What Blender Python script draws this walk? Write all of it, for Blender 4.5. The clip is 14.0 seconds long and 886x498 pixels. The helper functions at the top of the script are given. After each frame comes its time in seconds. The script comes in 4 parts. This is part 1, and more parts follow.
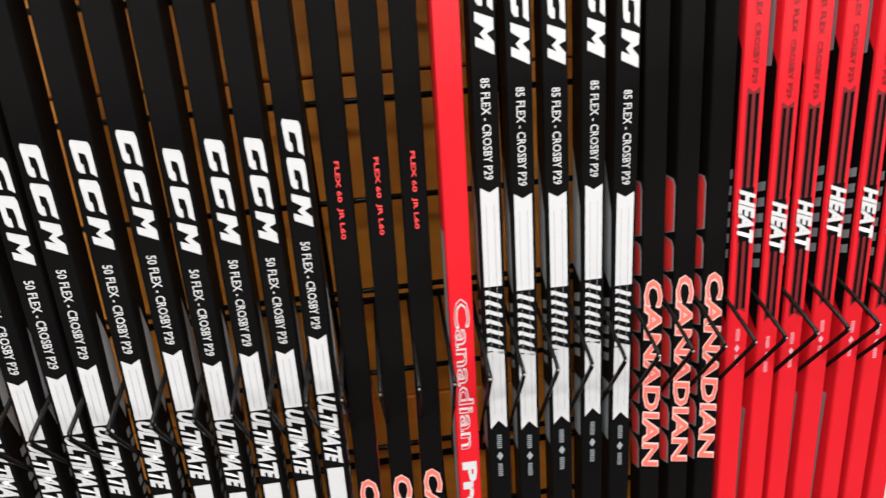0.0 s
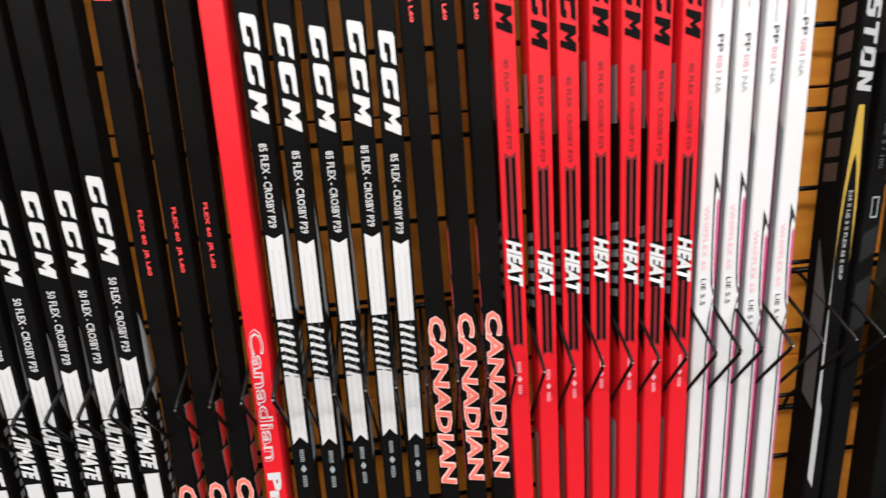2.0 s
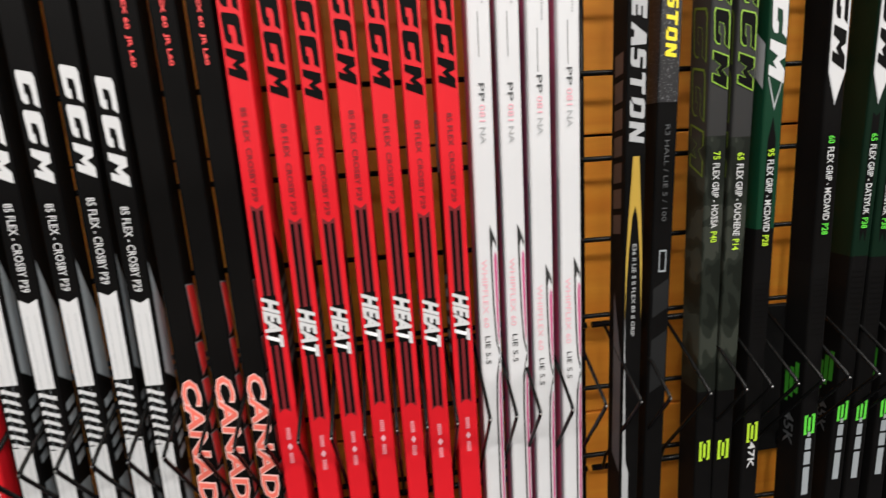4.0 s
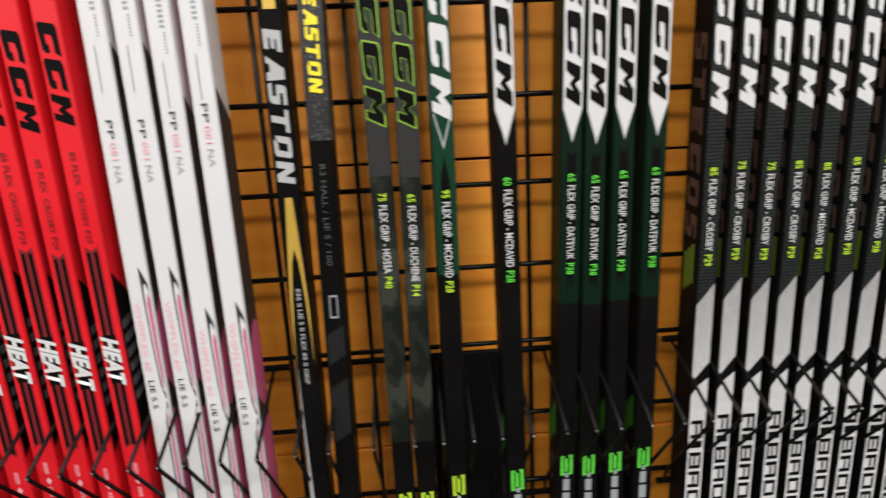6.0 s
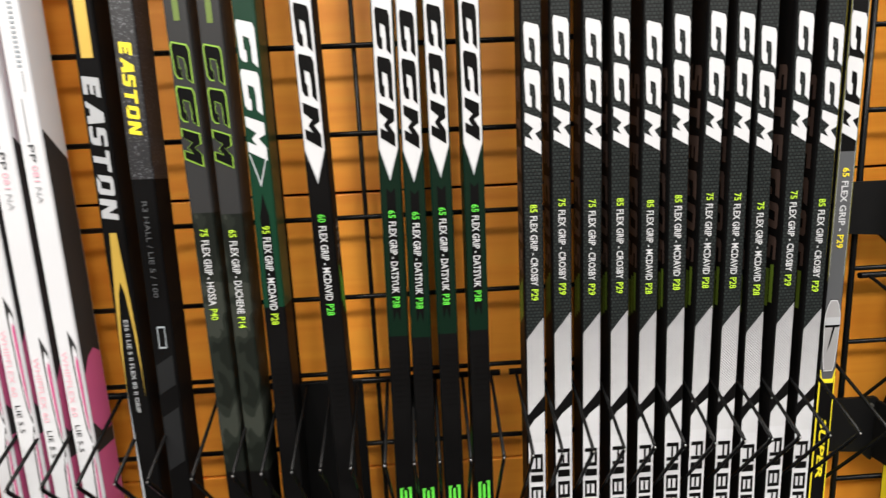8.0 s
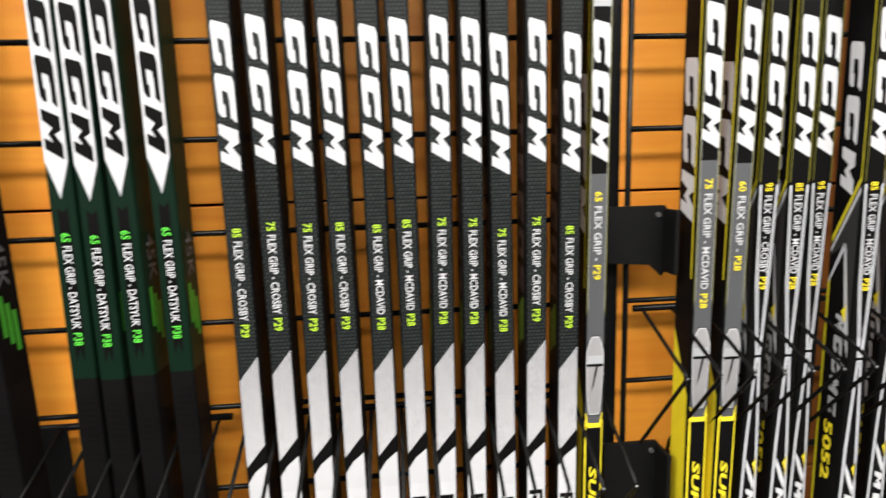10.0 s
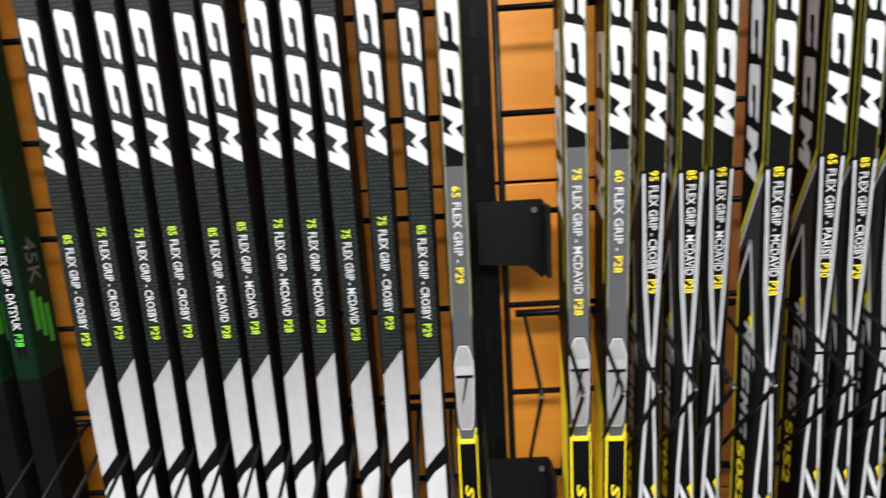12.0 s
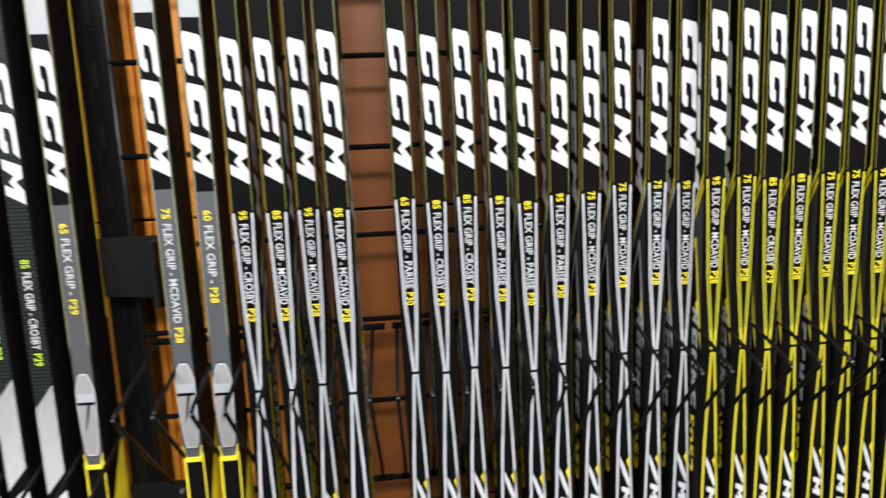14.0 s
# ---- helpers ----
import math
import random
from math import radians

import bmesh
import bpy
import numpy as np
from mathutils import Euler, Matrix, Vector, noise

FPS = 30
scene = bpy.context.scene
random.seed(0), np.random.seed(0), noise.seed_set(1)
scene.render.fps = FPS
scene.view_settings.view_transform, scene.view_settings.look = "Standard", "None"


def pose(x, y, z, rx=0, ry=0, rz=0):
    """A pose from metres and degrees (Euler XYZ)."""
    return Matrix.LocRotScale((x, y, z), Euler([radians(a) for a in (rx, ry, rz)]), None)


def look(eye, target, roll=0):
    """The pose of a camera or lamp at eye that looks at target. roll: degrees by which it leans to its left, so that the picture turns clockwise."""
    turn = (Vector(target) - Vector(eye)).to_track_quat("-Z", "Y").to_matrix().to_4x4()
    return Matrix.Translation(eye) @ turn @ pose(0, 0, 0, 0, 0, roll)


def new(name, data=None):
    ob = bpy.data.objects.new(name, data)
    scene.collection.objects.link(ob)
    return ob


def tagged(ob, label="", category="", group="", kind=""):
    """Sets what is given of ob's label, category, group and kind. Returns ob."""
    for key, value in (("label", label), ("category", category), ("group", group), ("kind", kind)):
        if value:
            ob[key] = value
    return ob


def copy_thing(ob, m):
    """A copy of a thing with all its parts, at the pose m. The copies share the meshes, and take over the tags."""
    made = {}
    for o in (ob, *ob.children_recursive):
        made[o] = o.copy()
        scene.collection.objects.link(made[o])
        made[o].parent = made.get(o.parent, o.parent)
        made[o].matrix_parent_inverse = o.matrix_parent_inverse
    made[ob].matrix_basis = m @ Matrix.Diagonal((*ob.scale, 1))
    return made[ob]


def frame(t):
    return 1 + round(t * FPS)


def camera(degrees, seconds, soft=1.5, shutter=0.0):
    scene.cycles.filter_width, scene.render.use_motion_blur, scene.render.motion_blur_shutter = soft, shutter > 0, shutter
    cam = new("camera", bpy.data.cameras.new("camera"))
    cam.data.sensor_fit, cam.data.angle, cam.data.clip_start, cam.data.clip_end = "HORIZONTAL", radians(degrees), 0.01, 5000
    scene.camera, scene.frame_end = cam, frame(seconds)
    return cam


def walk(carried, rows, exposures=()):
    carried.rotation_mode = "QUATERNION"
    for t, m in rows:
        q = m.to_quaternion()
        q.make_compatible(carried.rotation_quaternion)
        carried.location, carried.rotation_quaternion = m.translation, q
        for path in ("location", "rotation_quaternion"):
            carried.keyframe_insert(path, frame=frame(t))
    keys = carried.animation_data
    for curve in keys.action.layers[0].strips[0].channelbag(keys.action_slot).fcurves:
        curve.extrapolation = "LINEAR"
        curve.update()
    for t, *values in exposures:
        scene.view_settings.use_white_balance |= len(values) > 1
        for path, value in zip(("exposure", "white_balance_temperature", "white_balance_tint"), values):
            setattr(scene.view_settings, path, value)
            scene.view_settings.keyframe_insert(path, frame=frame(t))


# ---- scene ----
cam = camera(83.0, 14.0, soft=1.3, shutter=0.5)
PATH = [
    (0, (1.0212, -0.3972, 1.4032), (1.1262, 0.7554, 1.0876), -5.2),
    (0.5, (1.0698, -0.4074, 1.4044), (1.1418, 0.7488, 1.0924), -4.3),
    (1, (1.1154, -0.4140, 1.4074), (1.1670, 0.7440, 1.0978), -4.7),
    (1.5, (1.1622, -0.4398, 1.4188), (1.2234, 0.7230, 1.1272), -4.4),
    (2, (1.2000, -0.4644, 1.4236), (1.2762, 0.7002, 1.1446), -4.1),
    (2.5, (1.2534, -0.4728, 1.4200), (1.3536, 0.6960, 1.1686), -3.8),
    (3, (1.3002, -0.4656, 1.4254), (1.4178, 0.7050, 1.1878), -3.9),
    (3.2, (1.3134, -0.4638, 1.4272), (1.4400, 0.7062, 1.1932), -3.8),
    (5.3, (1.5624, -0.4242, 1.4494), (1.6662, 0.7488, 1.2184), -3.3),
    (5.5, (1.5906, -0.4254, 1.4524), (1.6860, 0.7458, 1.2076), -3.7),
    (6, (1.6938, -0.4446, 1.4548), (1.7622, 0.7278, 1.2064), -2.9),
    (6.5, (1.7658, -0.4638, 1.4560), (1.8000, 0.7116, 1.2178), -2.6),
    (7, (1.7958, -0.4788, 1.4602), (1.8300, 0.7014, 1.2466), -2.5),
    (7.2, (1.8024, -0.4818, 1.4626), (1.8354, 0.7002, 1.2580), -2.6),
    (9.3, (1.9908, -0.4170, 1.4470), (2.0586, 0.7656, 1.2538), -2.2),
    (9.5, (2.0124, -0.4146, 1.4452), (2.0874, 0.7674, 1.2496), -1.8),
    (10, (2.0742, -0.4236, 1.4578), (2.1672, 0.7602, 1.2850), -1.8),
    (10.5, (2.1336, -0.4242, 1.4632), (2.2380, 0.7590, 1.2898), -3.1),
    (11, (2.1756, -0.4092, 1.4542), (2.2404, 0.7752, 1.2712), -2.6),
    (11.5, (2.1834, -0.3936, 1.4512), (2.1906, 0.7902, 1.2550), -3.3),
    (12, (2.2314, -0.3936, 1.4584), (2.2014, 0.7890, 1.2562), -3.5),
    (12.5, (2.3100, -0.4128, 1.4644), (2.2884, 0.7686, 1.2568), -3.2),
    (13, (2.3832, -0.4410, 1.4572), (2.4282, 0.7464, 1.2892), -3),
    (13.5, (2.4474, -0.4476, 1.4578), (2.5038, 0.7416, 1.3042), -4),
    (14, (2.5014, -0.4398, 1.4524), (2.5872, 0.7488, 1.3126), -2.9),
]
walk(cam, [(t, look(e, g, r)) for t, e, g, r in PATH],
     exposures=[(0.0, -0.18, 6350, 11), (1.2, -0.20, 6350, 11), (3.2, -0.34, 6450, 11), (5.3, -0.74, 6500, 10), (6.5, -0.42, 6500, 11), (7.2, -0.36, 6500, 11), (9.3, 0.03, 6450, 11),
                (10.0, 0.06, 6400, 11), (11.0, -0.16, 6350, 11), (12.0, -0.05, 6200, 11), (14.0, -0.02, 6100, 11)])

# ---------------------------------------------------------------- light
world = bpy.data.worlds.new("world")
scene.world = world
world.use_nodes = True
world.node_tree.nodes["Background"].inputs[0].default_value = (0.9, 0.95, 1.0, 1)
world.node_tree.nodes["Background"].inputs[1].default_value = 0.02

LAMP_FRONT, LAMP_REAR = 19.0, 58.0
ROOM_X0, ROOM_X1, ROOM_Y0, WALL_Y, CEIL_Z = -1.2, 5.0, -2.6, 0.034, 2.75
S, MESH, LEVEL, GRID_MID = 0.6, 0.0754, 1.42, 1.4172   # plan unit in metres, mesh of the wire grid, reference height of the plan, height of the middle cross wire


def hz(z):
    """True height of a height in the plan, which is drawn about LEVEL."""
    return LEVEL + (z - LEVEL) * S


LAMPS = [(x, y) for y in (-0.70, -1.8) for x in (-0.3, 1.1, 2.5, 3.9)]
for lx, ly in LAMPS:
    ld = bpy.data.lights.new("ceiling_lamp_light", "AREA")
    ld.shape, ld.size, ld.size_y, ld.energy, ld.color = "RECTANGLE", 1.15, 0.5, LAMP_FRONT if ly > -1.2 else LAMP_REAR, (1.0, 0.97, 0.92)
    lo = new("ceiling_lamp_light", ld)
    lo.matrix_basis = pose(lx, ly, CEIL_Z - 0.045)


# ---------------------------------------------------------------- materials
def nodes_of(name):
    m = bpy.data.materials.new(name)
    m.use_nodes = True
    nt = m.node_tree
    return m, nt, nt.nodes["Principled BSDF"]


def scratches(nt, bsdf, base, vary=0.12, rough=0.35, rvary=0.15, scale=60.0, bump=0.02):
    """Two scales of variation in colour, gloss and relief."""
    tc = nt.nodes.new("ShaderNodeTexCoord")
    fine = nt.nodes.new("ShaderNodeTexNoise")
    fine.inputs["Scale"].default_value, fine.inputs["Detail"].default_value = scale * 8, 4
    broad = nt.nodes.new("ShaderNodeTexNoise")
    broad.inputs["Scale"].default_value, broad.inputs["Detail"].default_value = scale * 0.25, 3
    nt.links.new(tc.outputs["Object"], fine.inputs["Vector"])
    nt.links.new(tc.outputs["Object"], broad.inputs["Vector"])
    mix = nt.nodes.new("ShaderNodeMix")
    mix.data_type = "RGBA"
    mix.inputs["A"].default_value = (*[c * (1 - vary) for c in base], 1)
    mix.inputs["B"].default_value = (*[min(1, c * (1 + vary) + 0.002) for c in base], 1)
    nt.links.new(broad.outputs["Fac"], mix.inputs["Factor"])
    nt.links.new(mix.outputs["Result"], bsdf.inputs["Base Color"])
    mr = nt.nodes.new("ShaderNodeMapRange")
    mr.inputs["To Min"].default_value, mr.inputs["To Max"].default_value = max(0.05, rough - rvary), rough + rvary
    nt.links.new(broad.outputs["Fac"], mr.inputs["Value"])
    nt.links.new(mr.outputs["Result"], bsdf.inputs["Roughness"])
    if bump:
        bp = nt.nodes.new("ShaderNodeBump")
        bp.inputs["Strength"].default_value, bp.inputs["Distance"].default_value = bump * 5, 0.0006
        nt.links.new(fine.outputs["Fac"], bp.inputs["Height"])
        nt.links.new(bp.outputs["Normal"], bsdf.inputs["Normal"])
    return mix


def paint(name, rgb, rough=0.38, metal=0.0, vary=0.1, scale=60.0, bump=0.02, spec=0.5):
    m, nt, b = nodes_of(name)
    scratches(nt, b, rgb, vary, rough, 0.1, scale, bump)
    b.inputs["Metallic"].default_value = metal
    b.inputs["Specular IOR Level"].default_value = spec
    return m


BLACK = paint("stick_black", (0.0034, 0.0032, 0.0032), 0.42, vary=0.3, spec=0.045)
MATTE = paint("matte_black", (0.0034, 0.0031, 0.0030), 0.5, vary=0.3, spec=0.03)
RED = paint("stick_red", (0.62, 0.009, 0.017), 0.42, spec=0.3)
DARKRED = paint("dark_red_print", (0.16, 0.008, 0.012), 0.45)
REDINK = paint("red_print", (0.75, 0.05, 0.05), 0.45)
SALMON = paint("salmon_red_print", (0.80, 0.155, 0.115), 0.45)
PALEEDGE = paint("pale_salmon_print", (0.82, 0.52, 0.48), 0.45)
WHITE = paint("white_print", (0.56, 0.565, 0.575), 0.42, vary=0.04)
BODYWHITE = paint("white_lacquer", (0.60, 0.605, 0.62), 0.35, vary=0.05)
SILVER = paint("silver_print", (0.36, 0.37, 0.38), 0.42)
PEARL = paint("pearl_print", (0.47, 0.48, 0.50), 0.38)
BADGE = paint("brushed_badge", (0.27, 0.265, 0.265), 0.4, vary=0.25)
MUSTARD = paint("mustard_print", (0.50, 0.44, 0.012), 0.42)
STRIPECORE = paint("dull_grey_print", (0.27, 0.275, 0.285), 0.42)
GREY = paint("grey_lacquer", (0.070, 0.073, 0.077), 0.42)
PALEGREY = paint("pale_grey_print", (0.28, 0.31, 0.33), 0.45)
YELLOW = paint("yellow_print", (0.80, 0.66, 0.02), 0.42)
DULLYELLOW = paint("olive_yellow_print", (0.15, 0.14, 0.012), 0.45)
LIME = paint("lime_print", (0.42, 0.66, 0.03), 0.45)
MIDGREEN = paint("mid_green_print", (0.03, 0.22, 0.015), 0.45)
DUSK = paint("dusky_grey_print", (0.011, 0.0115, 0.012), 0.45, spec=0.2)
GREEN = paint("green_print", (0.10, 0.62, 0.05), 0.45)
DARKGREEN = paint("dark_green_lacquer", (0.0016, 0.0110, 0.0050), 0.40, vary=0.4, scale=30, spec=0.12)
PINK = paint("pink_print", (0.52, 0.09, 0.22), 0.45)
PALEPINK = paint("pale_pink_print", (0.75, 0.38, 0.44), 0.45)
CHARCOAL = paint("charcoal_print", (0.024, 0.024, 0.024), 0.45, spec=0.2)
LEAF = paint("leaf_green_print", (0.22, 0.40, 0.03), 0.45)
BOTTLE = paint("bottle_green_lacquer", (0.002, 0.030, 0.013), 0.38, vary=0.4, scale=30, spec=0.2)
OLIVE = paint("olive_print", (0.10, 0.16, 0.012), 0.5)
BROWNGREY = paint("brown_grey_print", (0.060, 0.036, 0.028), 0.5)
GOLD = paint("gold_print", (0.55, 0.36, 0.06), 0.40, metal=0.3)
STEEL = paint("black_powder_coat", (0.0035, 0.0035, 0.0035), 0.26, vary=0.3, scale=30, spec=0.16)
PLASTIC = paint("black_bracket_plastic", (0.004, 0.004, 0.004), 0.5, vary=0.3, spec=0.12)
# bright metal of the bolts, and of the beads that imitate prong-tip highlights
TIP = paint("bare_steel_glint", (0.40, 0.40, 0.40), 0.3, metal=0.9)
PLASTER = paint("plaster", (0.09, 0.09, 0.09), 0.8, scale=3)
CEILING = paint("ceiling_tile", (0.35, 0.35, 0.34), 0.85, scale=4)
CARPET = paint("dark_carpet", (0.07, 0.07, 0.075), 0.95, vary=0.35, scale=20, bump=0.2)


def woven():
    """Grey shaft finish with a fine scale-like weave."""
    m, nt, b = nodes_of("grey_weave")
    tc = nt.nodes.new("ShaderNodeTexCoord")
    mp = nt.nodes.new("ShaderNodeMapping")
    mp.inputs["Scale"].default_value = (1.0, 0.0, 1.0)
    nt.links.new(tc.outputs["Object"], mp.inputs["Vector"])
    br = nt.nodes.new("ShaderNodeTexBrick")
    sep = nt.nodes.new("ShaderNodeSeparateXYZ")
    com = nt.nodes.new("ShaderNodeCombineXYZ")
    nt.links.new(mp.outputs["Vector"], sep.inputs["Vector"])
    nt.links.new(sep.outputs["X"], com.inputs["X"])
    nt.links.new(sep.outputs["Z"], com.inputs["Y"])
    nt.links.new(com.outputs["Vector"], br.inputs["Vector"])
    br.inputs["Scale"].default_value = 1.0
    br.inputs["Brick Width"].default_value, br.inputs["Row Height"].default_value = 0.0036, 0.0030
    br.inputs["Mortar Size"].default_value, br.inputs["Mortar Smooth"].default_value = 0.0007, 0.4
    br.inputs["Color1"].default_value = (0.015, 0.019, 0.018, 1)
    br.inputs["Color2"].default_value = (0.026, 0.032, 0.030, 1)
    br.inputs["Mortar"].default_value = (0.007, 0.008, 0.008, 1)
    nt.links.new(br.outputs["Color"], b.inputs["Base Color"])
    bp = nt.nodes.new("ShaderNodeBump")
    bp.inputs["Strength"].default_value, bp.inputs["Distance"].default_value = 0.3, 0.0004
    nt.links.new(br.outputs["Fac"], bp.inputs["Height"])
    bp.invert = True
    nt.links.new(bp.outputs["Normal"], b.inputs["Normal"])
    b.inputs["Roughness"].default_value = 0.4
    b.inputs["Specular IOR Level"].default_value = 0.15
    return m


def striped():
    """White print made of fine slanted lines."""
    m, nt, b = nodes_of("white_fine_lines")
    tc = nt.nodes.new("ShaderNodeTexCoord")
    wv = nt.nodes.new("ShaderNodeTexWave")
    wv.bands_direction = "DIAGONAL"
    wv.inputs["Scale"].default_value = 235.0
    nt.links.new(tc.outputs["Object"], wv.inputs["Vector"])
    cr = nt.nodes.new("ShaderNodeValToRGB")
    cr.color_ramp.elements[0].position, cr.color_ramp.elements[0].color = 0.18, (0.06, 0.06, 0.062, 1)
    cr.color_ramp.elements[1].position, cr.color_ramp.elements[1].color = 0.40, (0.54, 0.54, 0.55, 1)
    sep = nt.nodes.new("ShaderNodeSeparateXYZ")
    nt.links.new(tc.outputs["Generated"], sep.inputs["Vector"])
    thin = nt.nodes.new("ShaderNodeMath")      # the dark lines grow thinner downwards
    thin.operation = "MULTIPLY_ADD"
    thin.inputs[1].default_value, thin.inputs[2].default_value = -0.46, 0.20
    nt.links.new(sep.outputs["Z"], thin.inputs[0])
    total = nt.nodes.new("ShaderNodeMath")
    nt.links.new(wv.outputs["Fac"], total.inputs[0])
    nt.links.new(thin.outputs["Value"], total.inputs[1])
    nt.links.new(total.outputs["Value"], cr.inputs["Fac"])
    nt.links.new(cr.outputs["Color"], b.inputs["Base Color"])
    b.inputs["Roughness"].default_value = 0.42
    return m


def camo():
    m, nt, b = nodes_of("dark_camouflage")
    tc = nt.nodes.new("ShaderNodeTexCoord")
    mp = nt.nodes.new("ShaderNodeMapping")
    mp.inputs["Scale"].default_value = (1.6, 1.0, 0.8)
    nz = nt.nodes.new("ShaderNodeTexNoise")
    nz.inputs["Scale"].default_value, nz.inputs["Detail"].default_value = 45, 1.5
    cr = nt.nodes.new("ShaderNodeValToRGB")
    cr.color_ramp.interpolation = "CONSTANT"
    cr.color_ramp.elements[0].color = (0.008, 0.010, 0.0075, 1)
    cr.color_ramp.elements[1].position, cr.color_ramp.elements[1].color = 0.48, (0.014, 0.017, 0.013, 1)
    e = cr.color_ramp.elements.new(0.58)
    e.color = (0.030, 0.034, 0.027, 1)
    nt.links.new(tc.outputs["Object"], mp.inputs["Vector"])
    nt.links.new(mp.outputs["Vector"], nz.inputs["Vector"])
    nt.links.new(nz.outputs["Fac"], cr.inputs["Fac"])
    nt.links.new(cr.outputs["Color"], b.inputs["Base Color"])
    b.inputs["Roughness"].default_value = 0.45
    b.inputs["Specular IOR Level"].default_value = 0.15
    return m


def speckle():
    m, nt, b = nodes_of("black_speckled")
    tc = nt.nodes.new("ShaderNodeTexCoord")
    nz = nt.nodes.new("ShaderNodeTexNoise")
    nz.inputs["Scale"].default_value, nz.inputs["Detail"].default_value = 760, 2
    cr = nt.nodes.new("ShaderNodeValToRGB")
    cr.color_ramp.elements[0].position, cr.color_ramp.elements[0].color = 0.58, (0.010, 0.010, 0.011, 1)
    cr.color_ramp.elements[1].position, cr.color_ramp.elements[1].color = 0.68, (0.12, 0.12, 0.13, 1)
    nt.links.new(tc.outputs["Object"], nz.inputs["Vector"])
    nt.links.new(nz.outputs["Fac"], cr.inputs["Fac"])
    nt.links.new(cr.outputs["Color"], b.inputs["Base Color"])
    b.inputs["Roughness"].default_value = 0.4
    return m


def wood(name, dark, light):
    """Stained plywood boards, grain running sideways, each board a little different."""
    m, nt, b = nodes_of(name)
    tc = nt.nodes.new("ShaderNodeTexCoord")
    mp = nt.nodes.new("ShaderNodeMapping")
    mp.inputs["Scale"].default_value = (1.2, 1.0, 16.0)
    nz = nt.nodes.new("ShaderNodeTexNoise")
    nz.inputs["Scale"].default_value, nz.inputs["Detail"].default_value, nz.inputs["Distortion"].default_value = 3.0, 6, 0.6
    nt.links.new(tc.outputs["Object"], mp.inputs["Vector"])
    nt.links.new(mp.outputs["Vector"], nz.inputs["Vector"])
    cr = nt.nodes.new("ShaderNodeValToRGB")
    cr.color_ramp.elements[0].position, cr.color_ramp.elements[0].color = 0.25, (*dark, 1)
    cr.color_ramp.elements[1].position, cr.color_ramp.elements[1].color = 0.75, (*light, 1)
    nt.links.new(nz.outputs["Fac"], cr.inputs["Fac"])
    spots = nt.nodes.new("ShaderNodeTexNoise")
    spots.inputs["Scale"].default_value, spots.inputs["Detail"].default_value = 9, 2
    nt.links.new(tc.outputs["Object"], spots.inputs["Vector"])
    inf = nt.nodes.new("ShaderNodeObjectInfo")
    add = nt.nodes.new("ShaderNodeMath")
    add.operation = "MULTIPLY_ADD"
    add.inputs[1].default_value, add.inputs[2].default_value = 0.22, 0.92
    nt.links.new(inf.outputs["Random"], add.inputs[0])
    add2 = nt.nodes.new("ShaderNodeMath")
    add2.operation = "MULTIPLY_ADD"
    add2.inputs[1].default_value = 0.35
    nt.links.new(spots.outputs["Fac"], add2.inputs[0])
    nt.links.new(add.outputs["Value"], add2.inputs[2])
    hsv = nt.nodes.new("ShaderNodeHueSaturation")
    nt.links.new(cr.outputs["Color"], hsv.inputs["Color"])
    nt.links.new(add2.outputs["Value"], hsv.inputs["Value"])
    nt.links.new(hsv.outputs["Color"], b.inputs["Base Color"])
    bp = nt.nodes.new("ShaderNodeBump")
    bp.inputs["Strength"].default_value, bp.inputs["Distance"].default_value = 0.15, 0.001
    nt.links.new(nz.outputs["Fac"], bp.inputs["Height"])
    nt.links.new(bp.outputs["Normal"], b.inputs["Normal"])
    b.inputs["Roughness"].default_value = 0.5
    return m


WEAVE, LINES, CAMO, SPECKLE = woven(), striped(), camo(), speckle()
WOOD = wood("orange_stained_wood", (0.74, 0.240, 0.019), (0.88, 0.360, 0.038))
# darker copy of the wood: shade between the close right-hand sticks, as colour
SHADEWOOD = wood("shaded_orange_wood", (0.185, 0.056, 0.009), (0.265, 0.088, 0.015))


# ---------------------------------------------------------------- mesh helpers
def part(name, bm, material, parent=None, label=""):
    me = bpy.data.meshes.new(name)
    bm.to_mesh(me)
    bm.free()
    for m in (material if isinstance(material, (list, tuple)) else [material]):
        me.materials.append(m)
    ob = new(name, me)
    if parent is not None:
        ob.parent = parent
    if label:
        ob["label"] = label
    return ob


def box(bm, x0, x1, y0, y1, z0, z1, bevel=0.0):
    r = bmesh.ops.create_cube(bm, size=1.0, matrix=Matrix.Translation(((x0 + x1) / 2, (y0 + y1) / 2, (z0 + z1) / 2)) @ Matrix.Diagonal((x1 - x0, y1 - y0, z1 - z0, 1)))
    if bevel:
        es = list({e for v in r["verts"] for e in v.link_edges})
        bmesh.ops.bevel(bm, geom=es, offset=bevel, segments=2, affect="EDGES", profile=0.5)
    return bm


